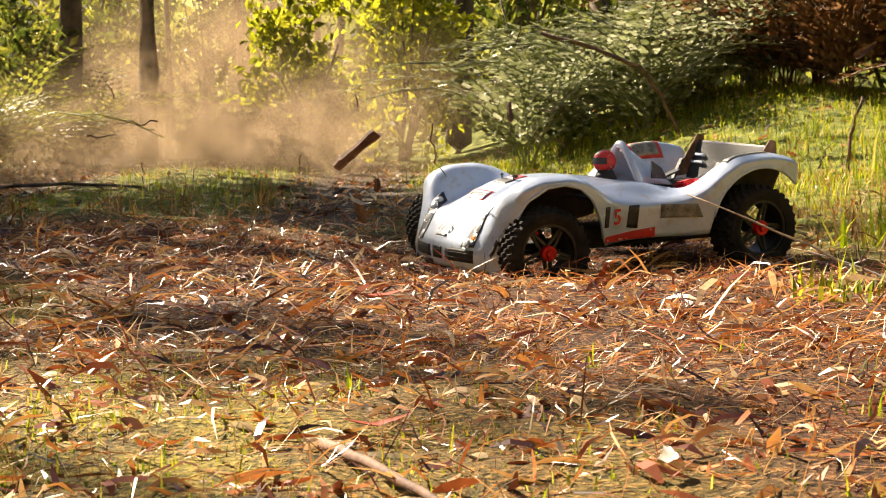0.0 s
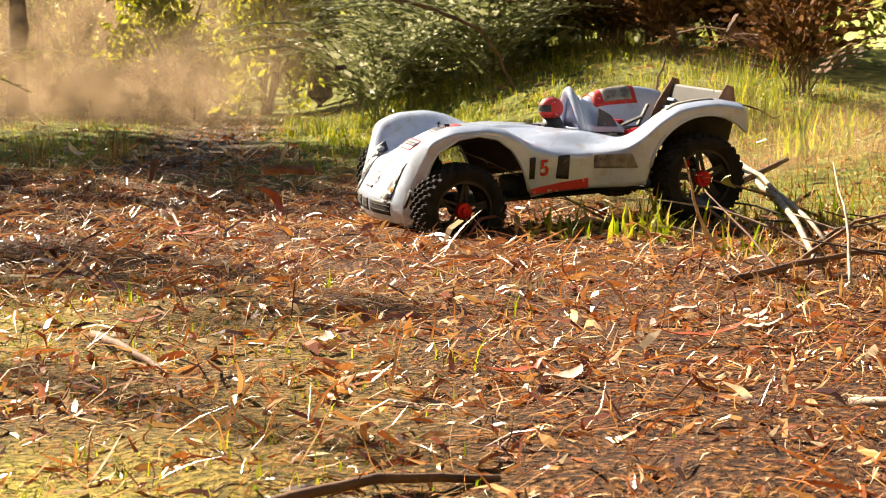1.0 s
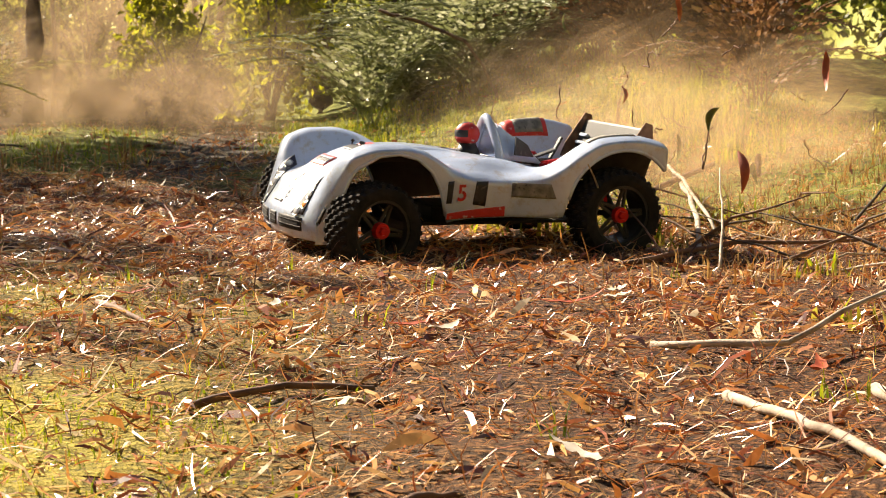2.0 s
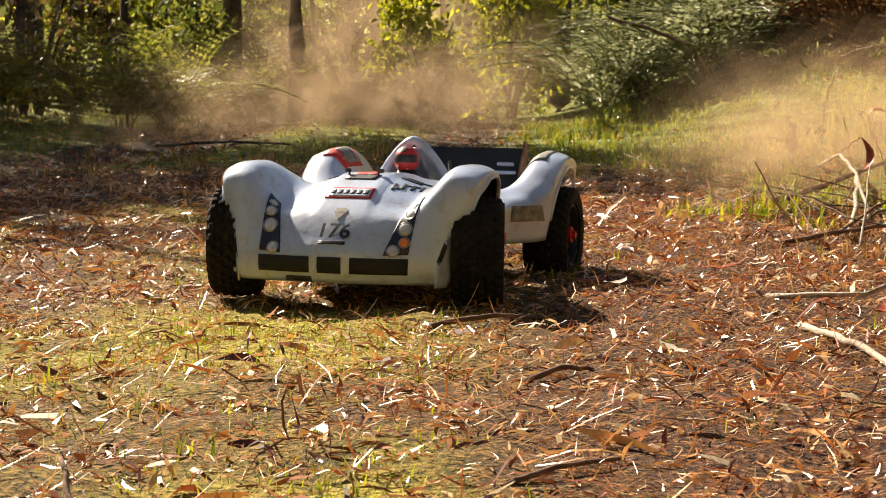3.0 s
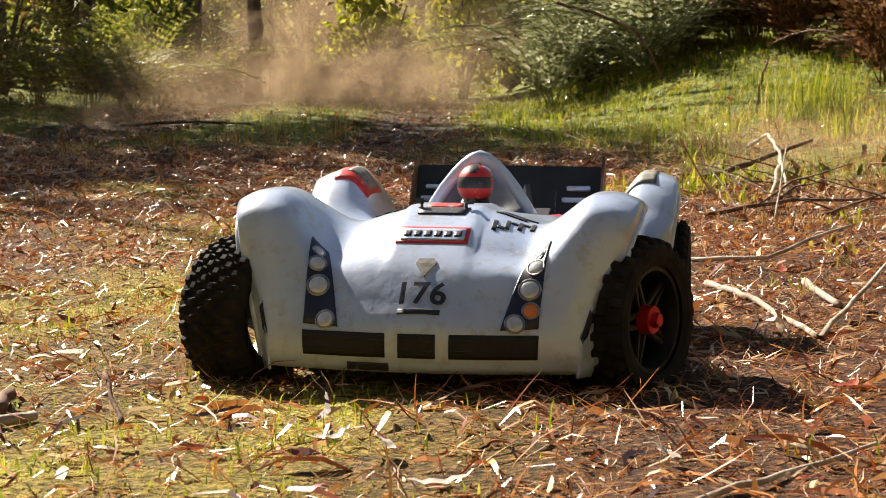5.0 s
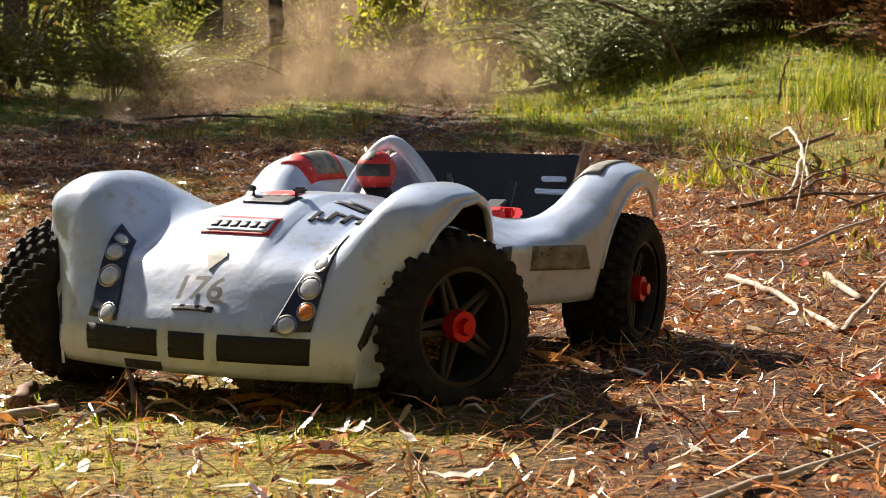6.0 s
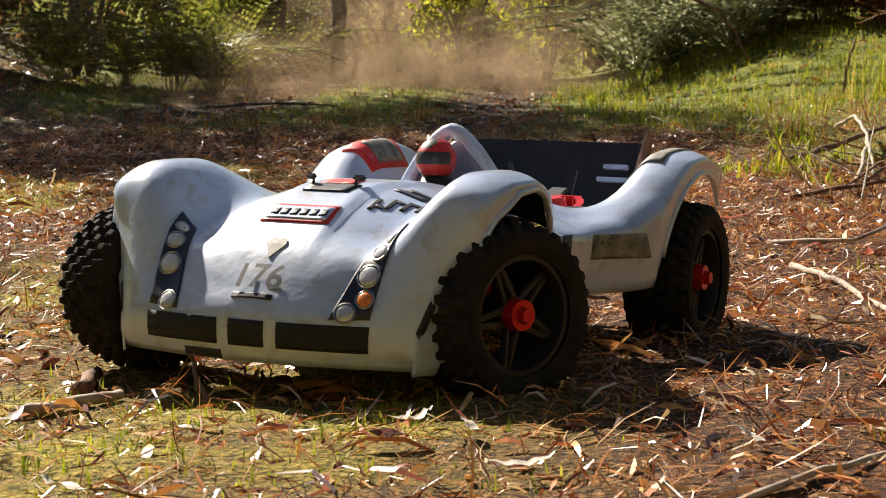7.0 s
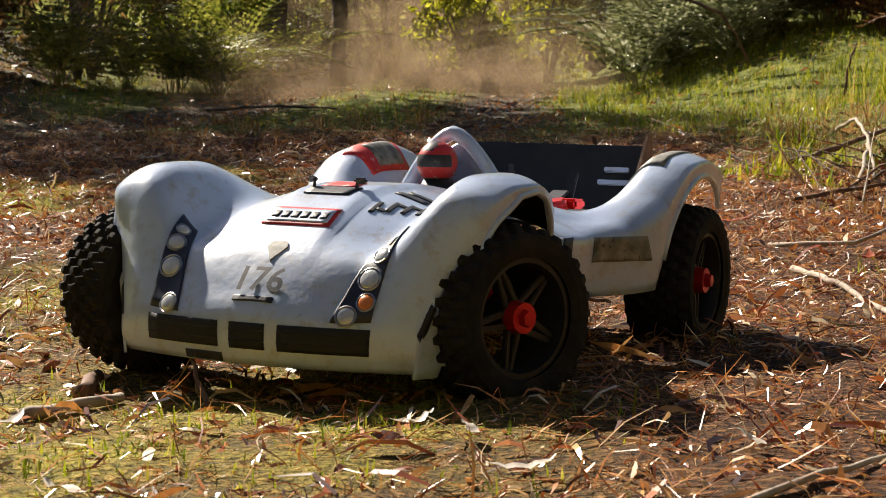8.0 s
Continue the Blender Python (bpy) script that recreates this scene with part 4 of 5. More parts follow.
def disc_on(place, p, r, mat, parent, name, label="", lift=0.004, dome=0.003):
    c = lifted(place, p, lift)
    n = (lifted(place, p, 0.01) - lifted(place, p, 0.0)).normalized()
    bm = bmesh.new()
    m = Matrix.Translation(c) @ n.to_track_quat("Z", "Y").to_matrix().to_4x4()
    bmesh.ops.create_uvsphere(bm, u_segments=16, v_segments=8, radius=1, matrix=m @ Matrix.Diagonal((r, r, dome, 1)))
    for f in bm.faces:
        f.smooth = True
    lamp = part(name, bm, mat, parent, label)
    bm = bmesh.new()
    ring = [m @ Vector((r * 1.12 * math.cos(a), r * 1.12 * math.sin(a), 0)) for a in np.linspace(0, 2 * math.pi, 17)]
    for a, b in zip(ring, ring[1:]):
        rod(bm, a, b, 0.0011, sides=5)
    part("bezel", bm, STEEL, lamp)
    return lamp


def make_wheel(parent, x, y, s):
    """Rim with spokes, tyre with three rows of lugs, and a red hub nut; s: +1 on the car's left."""
    half = 0.036
    prof = [(0.058, -0.038), (0.068, -0.0415), (0.077, -0.041)] + [(0.0845 - 3.2 * w * w, w) for w in np.linspace(-0.0384, 0.0384, 25)] + [(0.077, 0.041), (0.068, 0.0415), (0.058, 0.038)]
    count, per = 30, 6
    seg, k = count * per, len(prof)
    verts = []
    for i in range(seg):
        a = 2 * math.pi * i / seg
        for j, (r, w) in enumerate(prof):
            row, across = divmod(j - 3, 4)
            tread = 3 <= j < k - 3
            phase = (i + (per // 2 if row % 2 else 0)) % per
            lug = 0.0058 if tread and across and phase < 3 else 0.002 if j in (2, k - 3) and phase < 3 else 0.0
            verts.append(((r + lug) * math.cos(a), w, (r + lug) * math.sin(a)))
    faces = [(i * k + j, i * k + j + 1, (i + 1) % seg * k + j + 1, (i + 1) % seg * k + j) for i in range(seg) for j in range(k - 1)]
    tyre = raw("tyre", verts, faces, TYRE)
    bm = bmesh.new()
    rim = [(0.0575, -half + 0.002), (0.0585, half - 0.001), (0.053, half - 0.001), (0.051, half - 0.012), (0.05, -half + 0.004)]
    seg = 36
    rows = [[bm.verts.new((r * math.cos(2 * math.pi * i / seg), w * s, r * math.sin(2 * math.pi * i / seg))) for r, w in rim] for i in range(seg)]
    for i in range(seg):
        for j in range(len(rim)):
            bm.faces.new((rows[i][j], rows[i][(j + 1) % len(rim)], rows[(i + 1) % seg][(j + 1) % len(rim)], rows[(i + 1) % seg][j]))
    bmesh.ops.recalc_face_normals(bm, faces=bm.faces[:])
    wheel = part("wheel", bm, RIM, parent, "knobbly black off-road wheel with red hub nut")
    part("tyre", tyre, TYRE, wheel)
    for q in range(5):
        a = 2 * math.pi * q / 5
        bm = bmesh.new()
        m = Matrix.Rotation(a, 4, "Y")
        for side in (-1, 1):
            box(bm, (0.048, 0.007, 0.006), m @ Matrix.Translation((0.033, s * (half - 0.016), side * 0.0045)) @ Matrix.Rotation(side * 0.1, 4, "Y"), 0.0012)
        part("spoke", bm, RIM, wheel)
    bm = bmesh.new()
    rod(bm, (0, -s * 0.02, 0), (0, s * (half - 0.01), 0), 0.015, 0.013, 16)
    part("hub", bm, RIM, wheel)
    bm = bmesh.new()
    rod(bm, (0, s * (half - 0.014), 0), (0, s * (half - 0.001), 0), 0.0165, 0.015, 12)
    rod(bm, (0, s * (half - 0.001), 0), (0, s * (half + 0.006), 0), 0.009, 0.0075, 6)
    part("hub_nut", bm, RED, wheel, "red anodised hub nut")
    wheel.matrix_basis = pose(x, y, WHEEL_Z)
    return wheel


car = tagged(new("model_car"), "dirty white radio-controlled open race car on knobbly black tyres", "model car")
body = part("body", body_mesh(), WHITE, car, "hand-painted white racing shell with bulging wheel arches")
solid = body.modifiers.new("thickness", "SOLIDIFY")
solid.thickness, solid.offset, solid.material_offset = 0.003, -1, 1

# rolled lips round the wheel arches
for s in (-1, 1):
    for x0, x1 in ((0.352, 0.608), (-0.092, 0.116)):
        line = [on_side(x, low_edge(x), s) + Vector((0, 0, 0.001)) for x in np.linspace(x0, x1, 34)]
        part("arch_lip", raw("arch_lip", *tube(line, [0.0036] * 34, 7), WHITE, True), WHITE, body)

# grille: three openings in the nose
for y0, y1 in ((-0.0195, 0.0195), (0.0335, 0.124), (-0.124, -0.0335)):
    g = lay("grille", on_front, ((y0, 0.042), (y1, 0.042), (y1, 0.067), (y0, 0.067)), GRILLE, body, "dark grille opening", 0.0012, 6)
    for z in (0.05, 0.06):
        bm = bmesh.new()
        line = [lifted(on_front, (y0 + (y1 - y0) * k / 4, z), 0.0015) for k in range(5)]
        for a, b in zip(line, line[1:]):
            rod(bm, a, b, 0.0007, sides=4)
        part("grille_bar", bm, INSIDE, g)
# dark sheet laid on where the chin is broken open
lay("chin_gap_patch", on_front, ((-0.075, 0.028), (-0.03, 0.028), (-0.03, 0.036), (-0.075, 0.036)), BLACK, body, "black patch standing for the gap in the split chin", 0.0012, 4)


# lamp clusters on the inner fenders
for s in (-1, 1):
    panel = lay("headlamp", on_plan, ((0.623, s * 0.085), (0.613, s * 0.123), (0.55, s * 0.13), (0.55, s * 0.112)), NAVY, body,
                "long dark lamp panel with round lenses", 0.002, 16)
    for x, y, r in ((0.564, 0.12, 0.0065), (0.579, 0.117, 0.0085), (0.594, 0.112, 0.0105), (0.6165, 0.099, 0.009)):
        disc_on(on_plan, (x, s * y), r, LENS, panel, "lens", "round clear lamp lens", 0.0022, 0.0026)
    if s > 0:
        disc_on(on_plan, (0.606, 0.1145), 0.008, AMBER, panel, "lens", "amber indicator lens", 0.0022, 0.0026)

# bonnet: race number, badge, sponsor panel, mirrors
written("176", lambda u, v: on_plan(0.6085 - 0.68 * v, u), 0.037, BLACK, body, "black race number on the bonnet")
lay("number_underline", on_plan, ((0.6235, -0.022), (0.6235, 0.022), (0.62, 0.022), (0.62, -0.022)), BLACK, body, "black bar of small lettering", 0.002, 6)
bm = bmesh.new()
tri = [lifted(on_top, p, 0.0014) for p in ((0.596, 0.0), (0.58, 0.011), (0.573, 0.008), (0.573, -0.008), (0.58, -0.011))]
tri2 = [p - Vector((0, 0, 0.004)) for p in tri]
f1 = [bm.verts.new(p) for p in tri]
f2 = [bm.verts.new(p) for p in tri2]
bm.faces.new(f1)
for i in range(5):
    bm.faces.new((f1[i], f2[i], f2[(i + 1) % 5], f1[(i + 1) % 5]))
part("badge", bm, GREY, body, "small shield-shaped nose badge")
SPON = ((0.547, -0.039), (0.547, 0.039), (0.519, 0.039), (0.519, -0.039))
panel = lay("sponsor_panel", on_top, SPON, RED_PAINT, body, "red-framed white sponsor sticker with dark bars", 0.001, 8)
lay("sticker_field", on_top, ((0.5425, -0.0345), (0.5425, 0.0345), (0.5235, 0.0345), (0.5235, -0.0345)), WHITE, panel, "", 0.0016, 8)
for y0, y1 in ((-0.032, -0.024), (-0.021, -0.013), (-0.01, -0.002), (0.001, 0.009), (0.012, 0.02), (0.023, 0.031)):
    lay("dark_bar", on_top, ((0.5375, y0), (0.5375, y1), (0.5285, y1), (0.5285, y0)), BLACK, panel, "", 0.0022, 3)
lay("crest_sticker", on_top, ((0.486, -0.026), (0.486, 0.026), (0.462, 0.03), (0.462, -0.03)), BLACK, body, "dark crest sticker on the bonnet", 0.0016, 6)
lay("crest_stripe", on_top, ((0.46, -0.02), (0.46, 0.02), (0.43, 0.017), (0.43, -0.017)), RED_PAINT, body, "red crest sticker on the bonnet", 0.0016, 6)
for x0, x1, y0, y1 in ((0.503, 0.478, 0.058, 0.063), (0.495, 0.490, 0.063, 0.071), (0.492, 0.466, 0.071, 0.076), (0.471, 0.466, 0.076, 0.084), (0.484, 0.458, 0.084, 0.089), (0.463, 0.458, 0.089, 0.097), (0.476, 0.450, 0.097, 0.102), (0.44, 0.428, 0.055, 0.09), (0.42, 0.41, 0.06, 0.1),
                       (0.44, 0.415, -0.062, -0.056), (0.432, 0.407, -0.074, -0.068), (0.424, 0.399, -0.086, -0.08)):
    lay("dark_letter_bar", on_top, ((x0, y0), (x0, y1), (x1, y1), (x1, y0)), BLACK, body, "worn black lettering", 0.0014, 5)
for s in (-1, 1):
    bm = bmesh.new()
    c = on_top(0.466, s * 0.025)
    rod(bm, c - Vector((0, 0, 0.004)), c + Vector((0, 0, 0.009)), 0.002, 0.0015)
    box(bm, (0.007, 0.014, 0.006), Matrix.Translation(c + Vector((-0.002, s * 0.003, 0.009))) @ Matrix.Rotation(s * 0.5, 4, "Z"), 0.002)
    part("bonnet_clip", bm, BLACK, car, "small black bonnet catch")

# flanks
for s in (-1, 1):
    sd = lambda x, z, s=s: on_side(x, z, s)
    # flat black patches put on for the dark mouths of the ducts
    lay("duct_patch", sd, ((0.352, 0.098), (0.34, 0.098), (0.336, 0.14), (0.35, 0.14)), BLACK, body, "dark cooling duct on the flank", 0.0014, 5)
    lay("duct_patch", sd, ((0.292, 0.094), (0.266, 0.09), (0.262, 0.138), (0.286, 0.138)), BLACK, body, "dark cooling duct on the flank", 0.0014, 5)
    written("5", lambda u, v, s=s: on_side(0.318 - s * u, 0.116 + v, s), 0.044, BLACK if s < 0 else RED_PAINT, body, "race number on the flank")
    lay("sill_stripe", sd, ((0.348, 0.066), (0.226, 0.07), (0.226, 0.09), (0.348, 0.078)), RED_PAINT, body, "red stripe along the sill", 0.0014, 8)
    lay("flank_sticker", sd, ((0.215, 0.108), (0.14, 0.108), (0.15, 0.136), (0.215, 0.136)), GREY, body, "worn grey sponsor sticker", 0.0014, 6)
    lay("fender_sticker", on_top, ((0.07, s * 0.17), (0.07, s * 0.215), (-0.03, s * 0.215), (-0.03, s * 0.17)), GREY if s > 0 else RED_PAINT, body,
        "torn sticker on the rear fender", 0.0014, 8)
    if s < 0:
        lay("sticker_field", on_top, ((0.046, s * 0.174), (0.046, s * 0.202), (-0.02, s * 0.202), (-0.02, s * 0.174)), GREY, body, "faded white sticker field", 0.0022, 6)

# roll hoop fairing behind the driver
bm = bmesh.new()
hoop = []
for k in range(13):
    a = math.pi * k / 12
    v = math.sin(a)
    y = math.copysign(0.056 * (1 - v) ** 0.75 + 0.012 * math.sqrt(max(0.0, 1 - v * v)), math.cos(a))
    z = 0.168 + 0.079 * v
    x = 0.192 - 0.004 * (1 - v)
    hoop.append(Vector((x, y, z)))
verts, faces = tube(hoop, [0.0085] * 13, 10)
part("roll_hoop", raw("roll_hoop", verts, faces, WHITE, True), WHITE, car, "white roll hoop behind the driver's head")
verts, faces = [], []
for i in range(7):
    u = i / 6
    for k in range(13):
        p = hoop[k]
        w, h = 1 - 0.78 * u, 1 - u
        verts.append((p.x - 0.115 * u, p.y * w, 0.15 + (p.z - 0.15) * (0.12 + 0.88 * h ** 0.9)))
faces = [(i * 13 + k, i * 13 + k + 1, (i + 1) * 13 + k + 1, (i + 1) * 13 + k) for i in range(6) for k in range(12) if not (k in (4, 5, 6, 7) and i < 1)]
fair = part("headrest_fairing", raw("headrest_fairing", verts, faces, WHITE, True), WHITE, car, "white tapering headrest fairing")
th = fair.modifiers.new("thickness", "SOLIDIFY")
th.thickness = 0.002
# black plates stand for the dark open triangles between hoop and body
for s in (-1, 1):
    bm = bmesh.new()
    a = [Vector((0.155, s * 0.0625, 0.176)), Vector((0.105, s * 0.044, 0.17)), Vector((0.12, s * 0.046, 0.195)), Vector((0.15, s * 0.055, 0.212))]
    f1 = [bm.verts.new(p + Vector((0, s * 0.003, 0))) for p in a]
    f2 = [bm.verts.new(p - Vector((0, s * 0.003, 0))) for p in a]
    bm.faces.new(f1), bm.faces.new(f2[::-1])
    for i in range(4):
        bm.faces.new((f1[i], f2[i], f2[(i + 1) % 4], f1[(i + 1) % 4]))
    part("fairing_gap_plate", bm, BLACK, car, "black plate standing for the dark open side of the fairing")

# driver's helmet, a doll: one plain mesh
bm = bmesh.new()
bmesh.ops.create_uvsphere(bm, u_segments=24, v_segments=16, radius=1, matrix=Matrix.Translation((0.232, 0, 0.213)) @ Matrix.Diagonal((0.026, 0.0225, 0.0245, 1)))
bmesh.ops.create_cone(bm, cap_ends=True, segments=16, radius1=0.03, radius2=0.016, depth=0.03, matrix=Matrix.Translation((0.23, 0, 0.18)))
helm = bpy.data.meshes.new("driver_helmet")
bm.to_mesh(helm)
bm.free()
helm.materials.append(RED_PAINT)
helm.materials.append(BLACK)
for f in helm.polygons:
    f.use_smooth = True
    c = f.center
    f.material_index = 1 if c.z < 0.196 or (c.x > 0.241 and 0.206 < c.z < 0.224) or (c.z > 0.228 and abs(c.y) < 0.006) else 0
part("driver_doll", helm, RED_PAINT, car, "red and black toy driver's helmet")

# cockpit tub, engine bay, chassis
bm = bmesh.new()
box(bm, (0.12, 0.12, 0.004), pose(0.235, 0, 0.14), 0.001)
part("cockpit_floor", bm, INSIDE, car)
bm = bmesh.new()
box(bm, (0.60, 0.17, 0.006), pose(0.28, 0, 0.045), 0.002)
box(bm, (0.12, 0.13, 0.03), pose(0.27, 0, 0.063), 0.004)
box(bm, (0.09, 0.08, 0.05), pose(0.14, 0.02, 0.073), 0.006)
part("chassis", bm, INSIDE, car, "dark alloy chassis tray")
bm = bmesh.new()
box(bm, (0.15, 0.22, 0.006), pose(0.04, 0, 0.146, 0, 3), 0.001)
for k in range(5):
    box(bm, (0.08, 0.008, 0.008), pose(0.05, -0.07 + 0.035 * k, 0.152), 0.002)
    rod(bm, (0.1 - 0.015 * k, -0.06 + 0.03 * k, 0.15), (0.1 - 0.015 * k, -0.06 + 0.03 * k, 0.162), 0.006, 0.005)
part("engine_deck", bm, RIM, car, "black engine deck")
for s in (-1, 1):
    bm = bmesh.new()
    box(bm, (0.04, 0.03, 0.022), pose(0.085, s * 0.085, 0.158, 10 * s, 5, 20 * s), 0.004)
    box(bm, (0.02, 0.04, 0.012), pose(0.055, s * 0.09, 0.164, 0, 0, -20 * s), 0.003)
    part("engine_bracket", bm, RED, car, "red anodised bracket")
    bm = bmesh.new()
    box(bm, (0.005, 0.012, 0.05), pose(0.0, s * 0.07, 0.178, 0, -30), 0.001)
    box(bm, (0.05, 0.022, 0.004), pose(0.03, s * 0.06, 0.168, 0, 18), 0.001)
    part("wing_stay", bm, BLACK, car, "black wing stay")
    for x in (REAR_AXLE, AXLE):
        bm = bmesh.new()
        rod(bm, (x - 0.03, s * 0.06, 0.06), (x, s * 0.2, 0.075), 0.006, 0.005)
        rod(bm, (x + 0.03, s * 0.06, 0.06), (x, s * 0.2, 0.075), 0.006, 0.005)
        rod(bm, (x, s * 0.08, 0.105), (x, s * 0.195, 0.1), 0.004)
        part("suspension_arm", bm, INSIDE, car)
        bm = bmesh.new()
        box(bm, (0.016, 0.02, 0.026), pose(x + 0.014, s * 0.19, 0.106, 0, 12), 0.003)
        part("hub_carrier", bm, RED, car, "red anodised hub carrier behind the wheel")
        bm = bmesh.new()
        rod(bm, (x - 0.03, s * 0.15, 0.075), (x - 0.03, s * 0.095, 0.125), 0.01, 0.01, 12)
        part("shock_absorber", bm, RIM, car, "coil-over shock absorber")

# rear wing
bm = bmesh.new()
box(bm, (0.088, 0.262, 0.004), pose(-0.07, 0, 0.2, 0, 66), 0.0015)
box(bm, (0.008, 0.262, 0.006), pose(-0.089, 0, 0.239, 0, 60), 0.002)
wing = part("rear_wing", bm, RIM, car, "black rear wing with end plates")
wing.matrix_basis = pose(-0.012, 0, -0.01)
for s in (-1, 1):
    bm = bmesh.new()
    pts = [(-0.03, 0.165), (-0.045, 0.2), (-0.086, 0.257), (-0.102, 0.252), (-0.105, 0.2), (-0.08, 0.168)]
    f1 = [bm.verts.new((x, s * 0.1315, z)) for x, z in pts]
    f2 = [bm.verts.new((x, s * 0.135, z)) for x, z in pts]
    bm.faces.new(f1), bm.faces.new(f2[::-1])
    for i in range(6):
        bm.faces.new((f1[i], f2[i], f2[(i + 1) % 6], f1[(i + 1) % 6]))
    bmesh.ops.recalc_face_normals(bm, faces=bm.faces[:])
    part("end_plate", bm, BROWN, wing, "worn brown wing end plate")
    for k in (0, 1):
        bm = bmesh.new()
        box(bm, (0.006, 0.045 - 0.012 * k, 0.007), pose(-0.062 - 0.007 * k, s * 0.1, 0.196 + 0.016 * k, 0, 66), 0.001)
        part("white_stripe", bm, WHITE, wing, "white stripe on the wing")

wheels = {(f, s): make_wheel(car, AXLE if f else REAR_AXLE, s * TRACK[f], s) for f in (0, 1) for s in (-1, 1)}
# ---- dust hanging in the air ----
def dust_puff(x, y, z, size, mat, seed, label="tan dust hanging in the sunlight"):
    """A soft puff: lumpy shells one inside the other, each letting most light through."""
    r = np.random.default_rng(seed)
    bm = bmesh.new()
    for k in range(12):
        f = 1.15 - 0.085 * k
        made = bmesh.ops.create_icosphere(bm, subdivisions=3, radius=1.0)["verts"]
        off = Vector(r.uniform(-9, 9, 3))
        for v in made:
            n = noise.noise(v.co * 1.5 + off) * 0.4 + noise.noise(v.co * 3.7 + off) * 0.14
            v.co = v.co * f * (1 + n)
    for face in bm.faces:
        face.smooth = True
    me = bpy.data.meshes.new("dust_cloud")
    bm.to_mesh(me)
    bm.free()
    me.materials.append(mat)
    ob = new("dust_cloud", me)
    ob.matrix_basis = pose(x, y, z) @ Matrix.Diagonal((size[0], size[1], size[2] * 1.45, 1))
    return tagged(ob, label, "dust", "dust clouds", "stuff")


scene.cycles.transparent_max_bounces = 96
hanging = [dust_puff(-1.3, 11.4, 0.75, (0.9, 0.5, 0.32), DUST, 501), dust_puff(-0.3, 12.0, 0.85, (0.8, 0.5, 0.4), DUST, 502),
           dust_puff(0.55, 11.7, 0.8, (0.75, 0.5, 0.36), DUST, 503), dust_puff(0.1, 11.4, 0.72, (0.9, 0.4, 0.28), DUST, 504)]
hanging += [dust_puff(-0.9, 10.6, 0.62, (1.1, 0.5, 0.3), DUST, 513), dust_puff(0.6, 10.8, 0.68, (0.8, 0.4, 0.3), THIN_DUST, 514), dust_puff(0.9, 10.9, 0.85, (0.8, 0.4, 0.42), THIN_DUST, 510), dust_puff(-2.2, 10.9, 0.9, (1.0, 0.4, 0.4), THIN_DUST, 511),
            dust_puff(0.2, 13.2, 1.3, (1.6, 0.5, 0.6), DUST, 512),
            dust_puff(-1.2, 9.6, 0.42, (0.8, 0.4, 0.2), THIN_DUST, 508), dust_puff(-0.1, 9.8, 0.42, (0.8, 0.4, 0.2), THIN_DUST, 509)]
kicked = [dust_puff(1.5, 6.3, 0.45, (0.5, 0.35, 0.3), KICKED_DUST, 505), dust_puff(2.0, 6.2, 0.42, (0.5, 0.35, 0.28), KICKED_DUST, 506),
          dust_puff(1.3, 6.9, 0.45, (0.6, 0.4, 0.28), THIN_DUST, 507)]
trail = [dust_puff(1.1, 5.3, 0.3, (0.42, 0.35, 0.16), KICKED_DUST, 515), dust_puff(1.55, 5.3, 0.36, (0.45, 0.35, 0.2), KICKED_DUST, 516), dust_puff(1.3, 5.9, 0.4, (0.5, 0.35, 0.2), THIN_DUST, 517)]

# ---- pieces thrown up by the wheels ----
def bark_chunk(length, width, thick, mat, seed):
    r = np.random.default_rng(seed)
    bm = bmesh.new()
    n = 8
    rows = []
    for i in range(n + 1):
        u = i / n
        w = width * (0.75 + 0.25 * math.sin(3 * u + seed)) * (0.75 if i in (0, n) else 1)
        rows.append([bm.verts.new((length * (u - 0.5) + r.normal(0, 0.003), w / 2 * c, thick * (d * 0.5 + 0.8 * (1 - c * c)) + r.normal(0, 0.001)))
                     for c, d in ((-1, -1), (0, -1), (1, -1), (1, 1), (0, 1), (-1, 1))])
    for a, b in zip(rows, rows[1:]):
        for k in range(6):
            bm.faces.new((a[k], a[(k + 1) % 6], b[(k + 1) % 6], b[k]))
    bm.faces.new(rows[0][::-1]), bm.faces.new(rows[-1])
    bmesh.ops.recalc_face_normals(bm, faces=bm.faces[:])
    me = bpy.data.meshes.new("bark_piece")
    bm.to_mesh(me)
    bm.free()
    me.materials.append(mat)
    return me


def bent_twig_mesh(length, r0, mat, seed):
    r = np.random.default_rng(seed)
    n = 7
    p = np.cumsum(np.r_[[[0, 0, 0]], np.stack([np.full(n, length / n), r.normal(0, length * 0.05, n), r.normal(0, length * 0.05, n)], -1)], 0) - [length / 2, 0, 0]
    return raw("thrown_twig", *tube([tuple(v) for v in p], [r0 * (1 - 0.6 * i / n) for i in range(n + 1)], 5), mat, True)


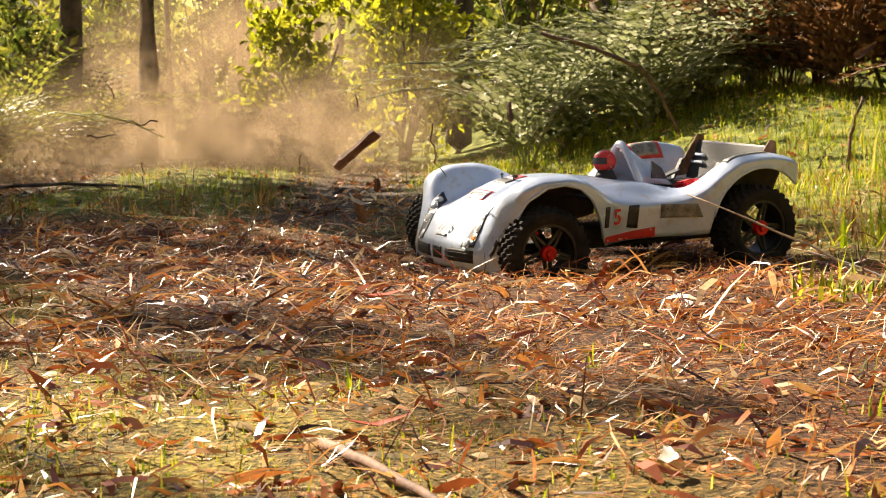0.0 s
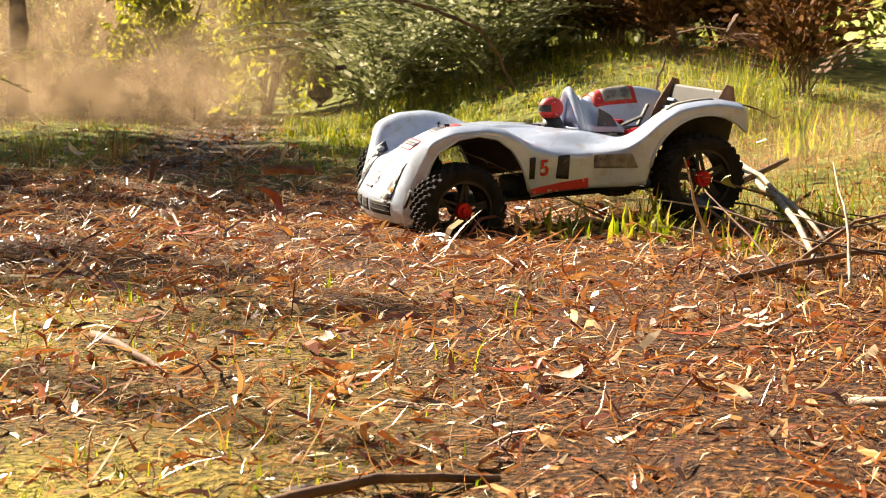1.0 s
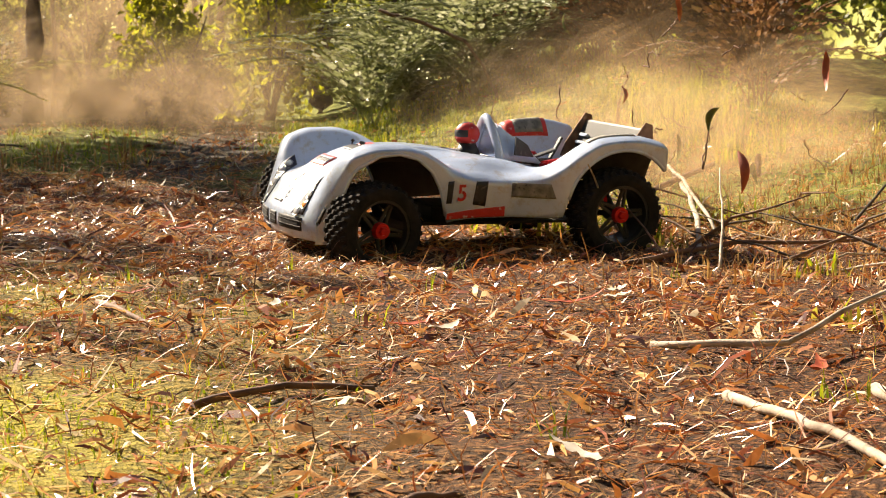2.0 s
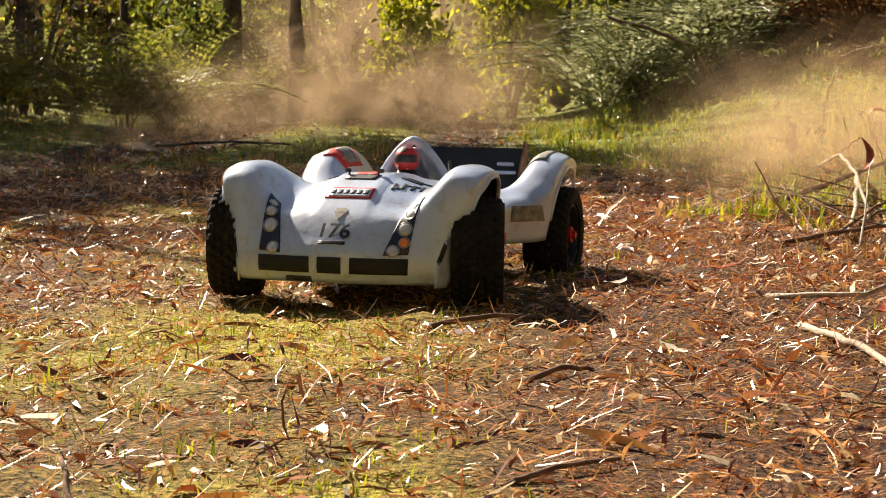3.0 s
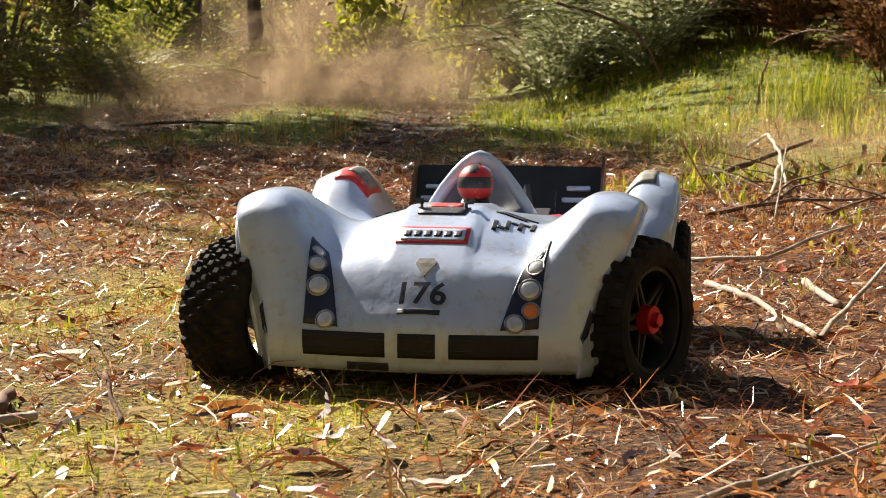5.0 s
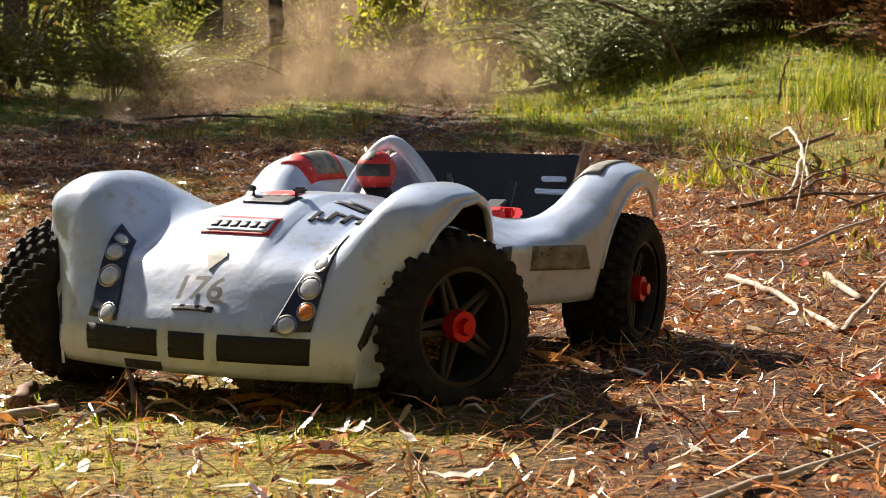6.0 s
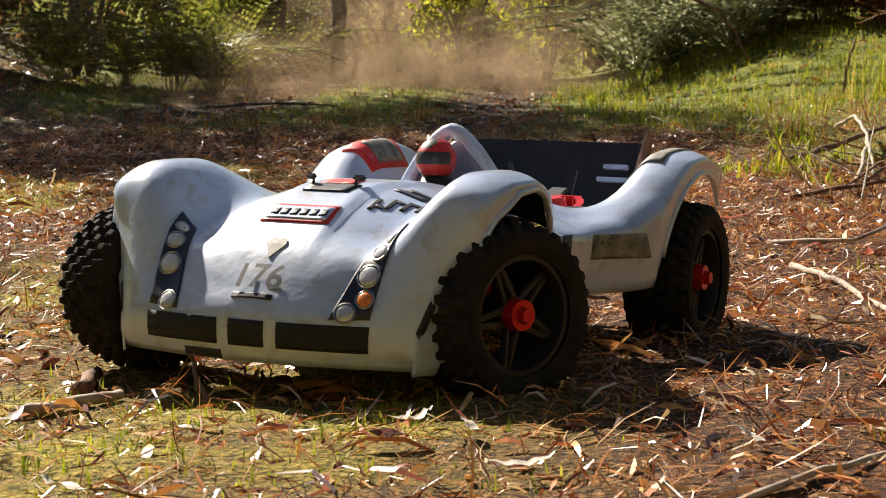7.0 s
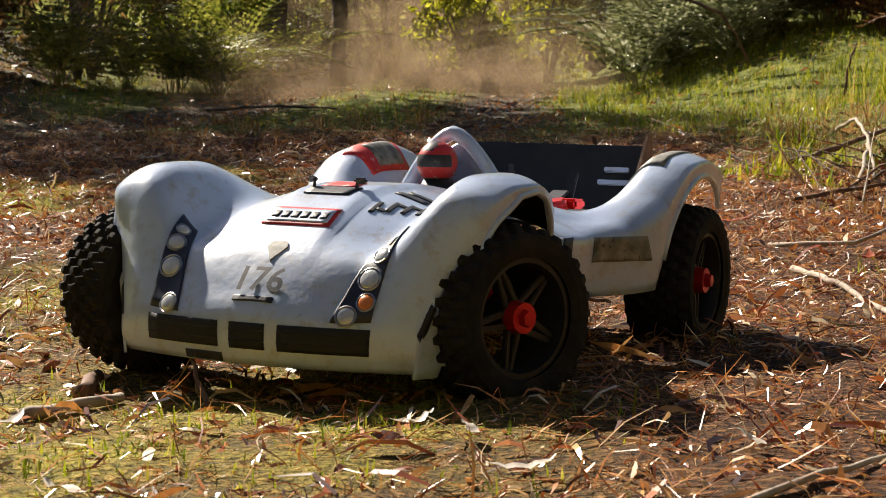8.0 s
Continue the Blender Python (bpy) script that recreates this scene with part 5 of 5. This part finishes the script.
# leaves, bark and twigs: seconds at the top of the flight, its place, the fall, spin
def flyer(kind, top_t, x, y, z, vx, vy, seed, size=1.0):
    r = np.random.default_rng(seed)
    if kind == "bark":
        me, name, label = bark_chunk(0.1 * size, 0.032 * size, 0.008, BROWN, seed), "bark_piece", "dark piece of bark thrown up by the wheels"
    elif kind == "twig":
        me, name, label = bent_twig_mesh(0.1 * size, 0.0022, BROWN, seed), "thrown_twig", "thin brown twig thrown up by the wheels"
    elif kind == "straw":
        me, name, label = bent_twig_mesh(0.05 * size, 0.0014, BROWN, seed), "thrown_twig", "thin brown twig thrown up by the wheels"
    else:
        mat = (RED_LEAF, BROWN, GREEN_LEAF, PALE_LEAF)[seed % 4]
        me, name, label = leaf_mesh(0.065 * size, 0.014 * size, 0.2, mat, seed), "flying_leaf", "curled gum leaf thrown up by the wheels"
    ob = tagged(new(name, me), label, "debris", "thrown debris")
    spin, first = r.uniform(-70, 70, 3), r.uniform(0, 360, 3)
    floor_t, rows = None, []
    for k in range(0, 41):
        t = 0.2 * k
        d = t - top_t
        px, py, pz = x + vx * d, y + vy * d, z - 0.16 * d * d
        g = float(height(px, py)) + 0.008
        turn = first + spin * max(-2, min(d, 3))
        if pz < g:
            if d > 0 and floor_t is not None:
                rows.append((t, rows[-1][1]))
                continue
            if d < 0:
                pz = g
            else:
                pz, floor_t = g, t
        rows.append((t, pose(px, py, pz, *turn)))
    return ob, rows


FLYERS = [flyer("bark", 0.1, 0.287, 5.71, 0.385, 0.18, -0.5, 3, 1.05), flyer("leaf", 1.0, 0.42, 5.2, 0.2, -0.25, -0.3, 8, 1.1)]
fr = np.random.default_rng(77)
for n in range(18):
    FLYERS.append(flyer(("twig", "straw", "leaf", "twig", "leaf", "straw")[n % 6], fr.uniform(1.9, 2.6), fr.uniform(1.15, 1.75), fr.uniform(4.8, 5.8), fr.uniform(0.25, 0.6),
                        fr.normal(0.1, 0.1), fr.normal(-0.1, 0.1), 300 + n, fr.uniform(0.7, 1.6)))
for n in range(46):
    kind = ("twig", "straw", "straw", "leaf", "straw", "bark", "twig")[n % 7]
    if n % 2:
        FLYERS.append(flyer(kind, fr.uniform(-0.3, 0.7), fr.uniform(-0.5, 0.9), fr.uniform(5.6, 7.5), fr.uniform(0.3, 0.62), fr.normal(-0.08, 0.1), fr.normal(-0.1, 0.1), 100 + n, 0.5 if kind == "bark" else fr.uniform(0.6, 1.2)))
    else:
        FLYERS.append(flyer(kind, fr.uniform(0.2, 2.5), fr.uniform(1.1, 2.0), fr.uniform(5.0, 6.6), fr.uniform(0.38, 0.72), fr.normal(0.08, 0.1), fr.normal(-0.1, 0.1), 100 + n, 0.6 if kind == "bark" else fr.uniform(0.7, 1.5)))

# ---- what moves ----
CAR_ROWS = [
    (0.0, 1.060, 6.25, 0.186, -161.5, 4.5, -5.5),
    (0.5, 1.211, 5.87, 0.193, -170.0, 5.5, -5.2),
    (1.0, 1.251, 5.45, 0.189, -175.0, 4.8, -6.3),
    (1.2, 1.211, 5.3, 0.177, -175.0, 4.2, -6.5),
    (2.5, 0.714, 4.444, 0.091, -148.2, 0.2, -5.3),
    (3.0, 0.217, 3.811, 0.058, -109.4, 1.2, -1.3),
    (3.5, 0.095, 3.152, 0.033, -83.5, 1.9, 1.9),
    (4.0, 0.211, 2.89, 0.004, -74.0, 0.1, 1.3),
    (4.5, 0.291, 2.643, -0.007, -88.4, 0.5, -0.1),
    (4.7, 0.292, 2.555, -0.013, -95.5, 0.3, -0.3),
    (5.8, 0.186, 2.298, -0.001, -117.0, 0.1, -1.4),
    (6.1, 0.172, 2.271, -0.001, -118.2, 0.1, -1.5),
    (8.0, 0.172, 2.271, -0.001, -118.2, 0.1, -1.5),
]
STEER = ([0, 0.5, 1.0, 1.5, 2.5, 3.0, 3.5, 4.0, 4.3, 4.5, 5.0, 5.8, 8.0], [-8, -4, 4, 8, 12, 14, 12, 4, -10, -22, -26, -25, -24])


def motions():
    walk(car, [(t, pose(x, y, z, roll, pitch, yaw)) for t, x, y, z, yaw, pitch, roll in CAR_ROWS])
    times = [row[0] for row in CAR_ROWS]
    clock = [0.1 * k for k in range(81)]
    px, py = (np.interp(clock, times, [row[i] for row in CAR_ROWS]) for i in (1, 2))
    run = np.r_[0, np.cumsum(np.hypot(np.diff(px), np.diff(py)))] / WHEEL_R
    for (front, s), wheel in wheels.items():
        rows = []
        for t, a in zip(clock, run):
            turn = float(np.interp(t, *STEER)) if front else 0.0
            droop = float(np.interp(t, [3.6, 4.0, 4.5, 5.4], [0, -0.01, -0.014, 0])) if front and s < 0 else float(np.interp(t, [0, 1, 2.5, 3.1], [-0.012, -0.022, -0.022, 0])) if front else 0.0
            m = Matrix.Translation((AXLE if front else REAR_AXLE, s * TRACK[front], WHEEL_Z + droop)) @ Matrix.Rotation(radians(turn), 4, "Z") @ Matrix.Rotation(a + 0.6 * s + front, 4, "Y")
            rows.append((t, m))
        walk(wheel, rows)
    for n, puff in enumerate(hanging):
        x, y, z = puff.matrix_basis.translation
        walk(puff, [(0.0, pose(x, y, z - 0.08)), (4.0, pose(x + 0.12, y, z - 0.06)), (8.0, pose(x + 0.25, y + 0.2, z - 0.14))])
    for n, puff in enumerate(kicked):
        x, y, z = puff.matrix_basis.translation
        walk(puff, [(0.0, pose(x, y, z - 0.6)), (1.0, pose(x + 0.1, y, z - 0.25)), (2.3, pose(x + 0.15, y, z)), (3.0, pose(x + 0.25, y, z - 0.05)), (4.6, pose(x + 0.6, y + 0.2, z - 0.3)), (8.0, pose(x + 0.9, y + 0.3, z - 0.7))])
    for n, puff in enumerate(trail):
        x, y, z = puff.matrix_basis.translation
        walk(puff, [(0.0, pose(x - 0.2, y, z - 0.75)), (1.2, pose(x - 0.1, y, z - 0.4)), (2.3, pose(x, y, z)), (3.2, pose(x + 0.1, y, z)), (4.6, pose(x + 0.35, y + 0.3, z - 0.12)), (8.0, pose(x + 0.9, y + 0.8, z - 0.9))])
    for ob, rows in FLYERS:
        walk(ob, rows)


motions()
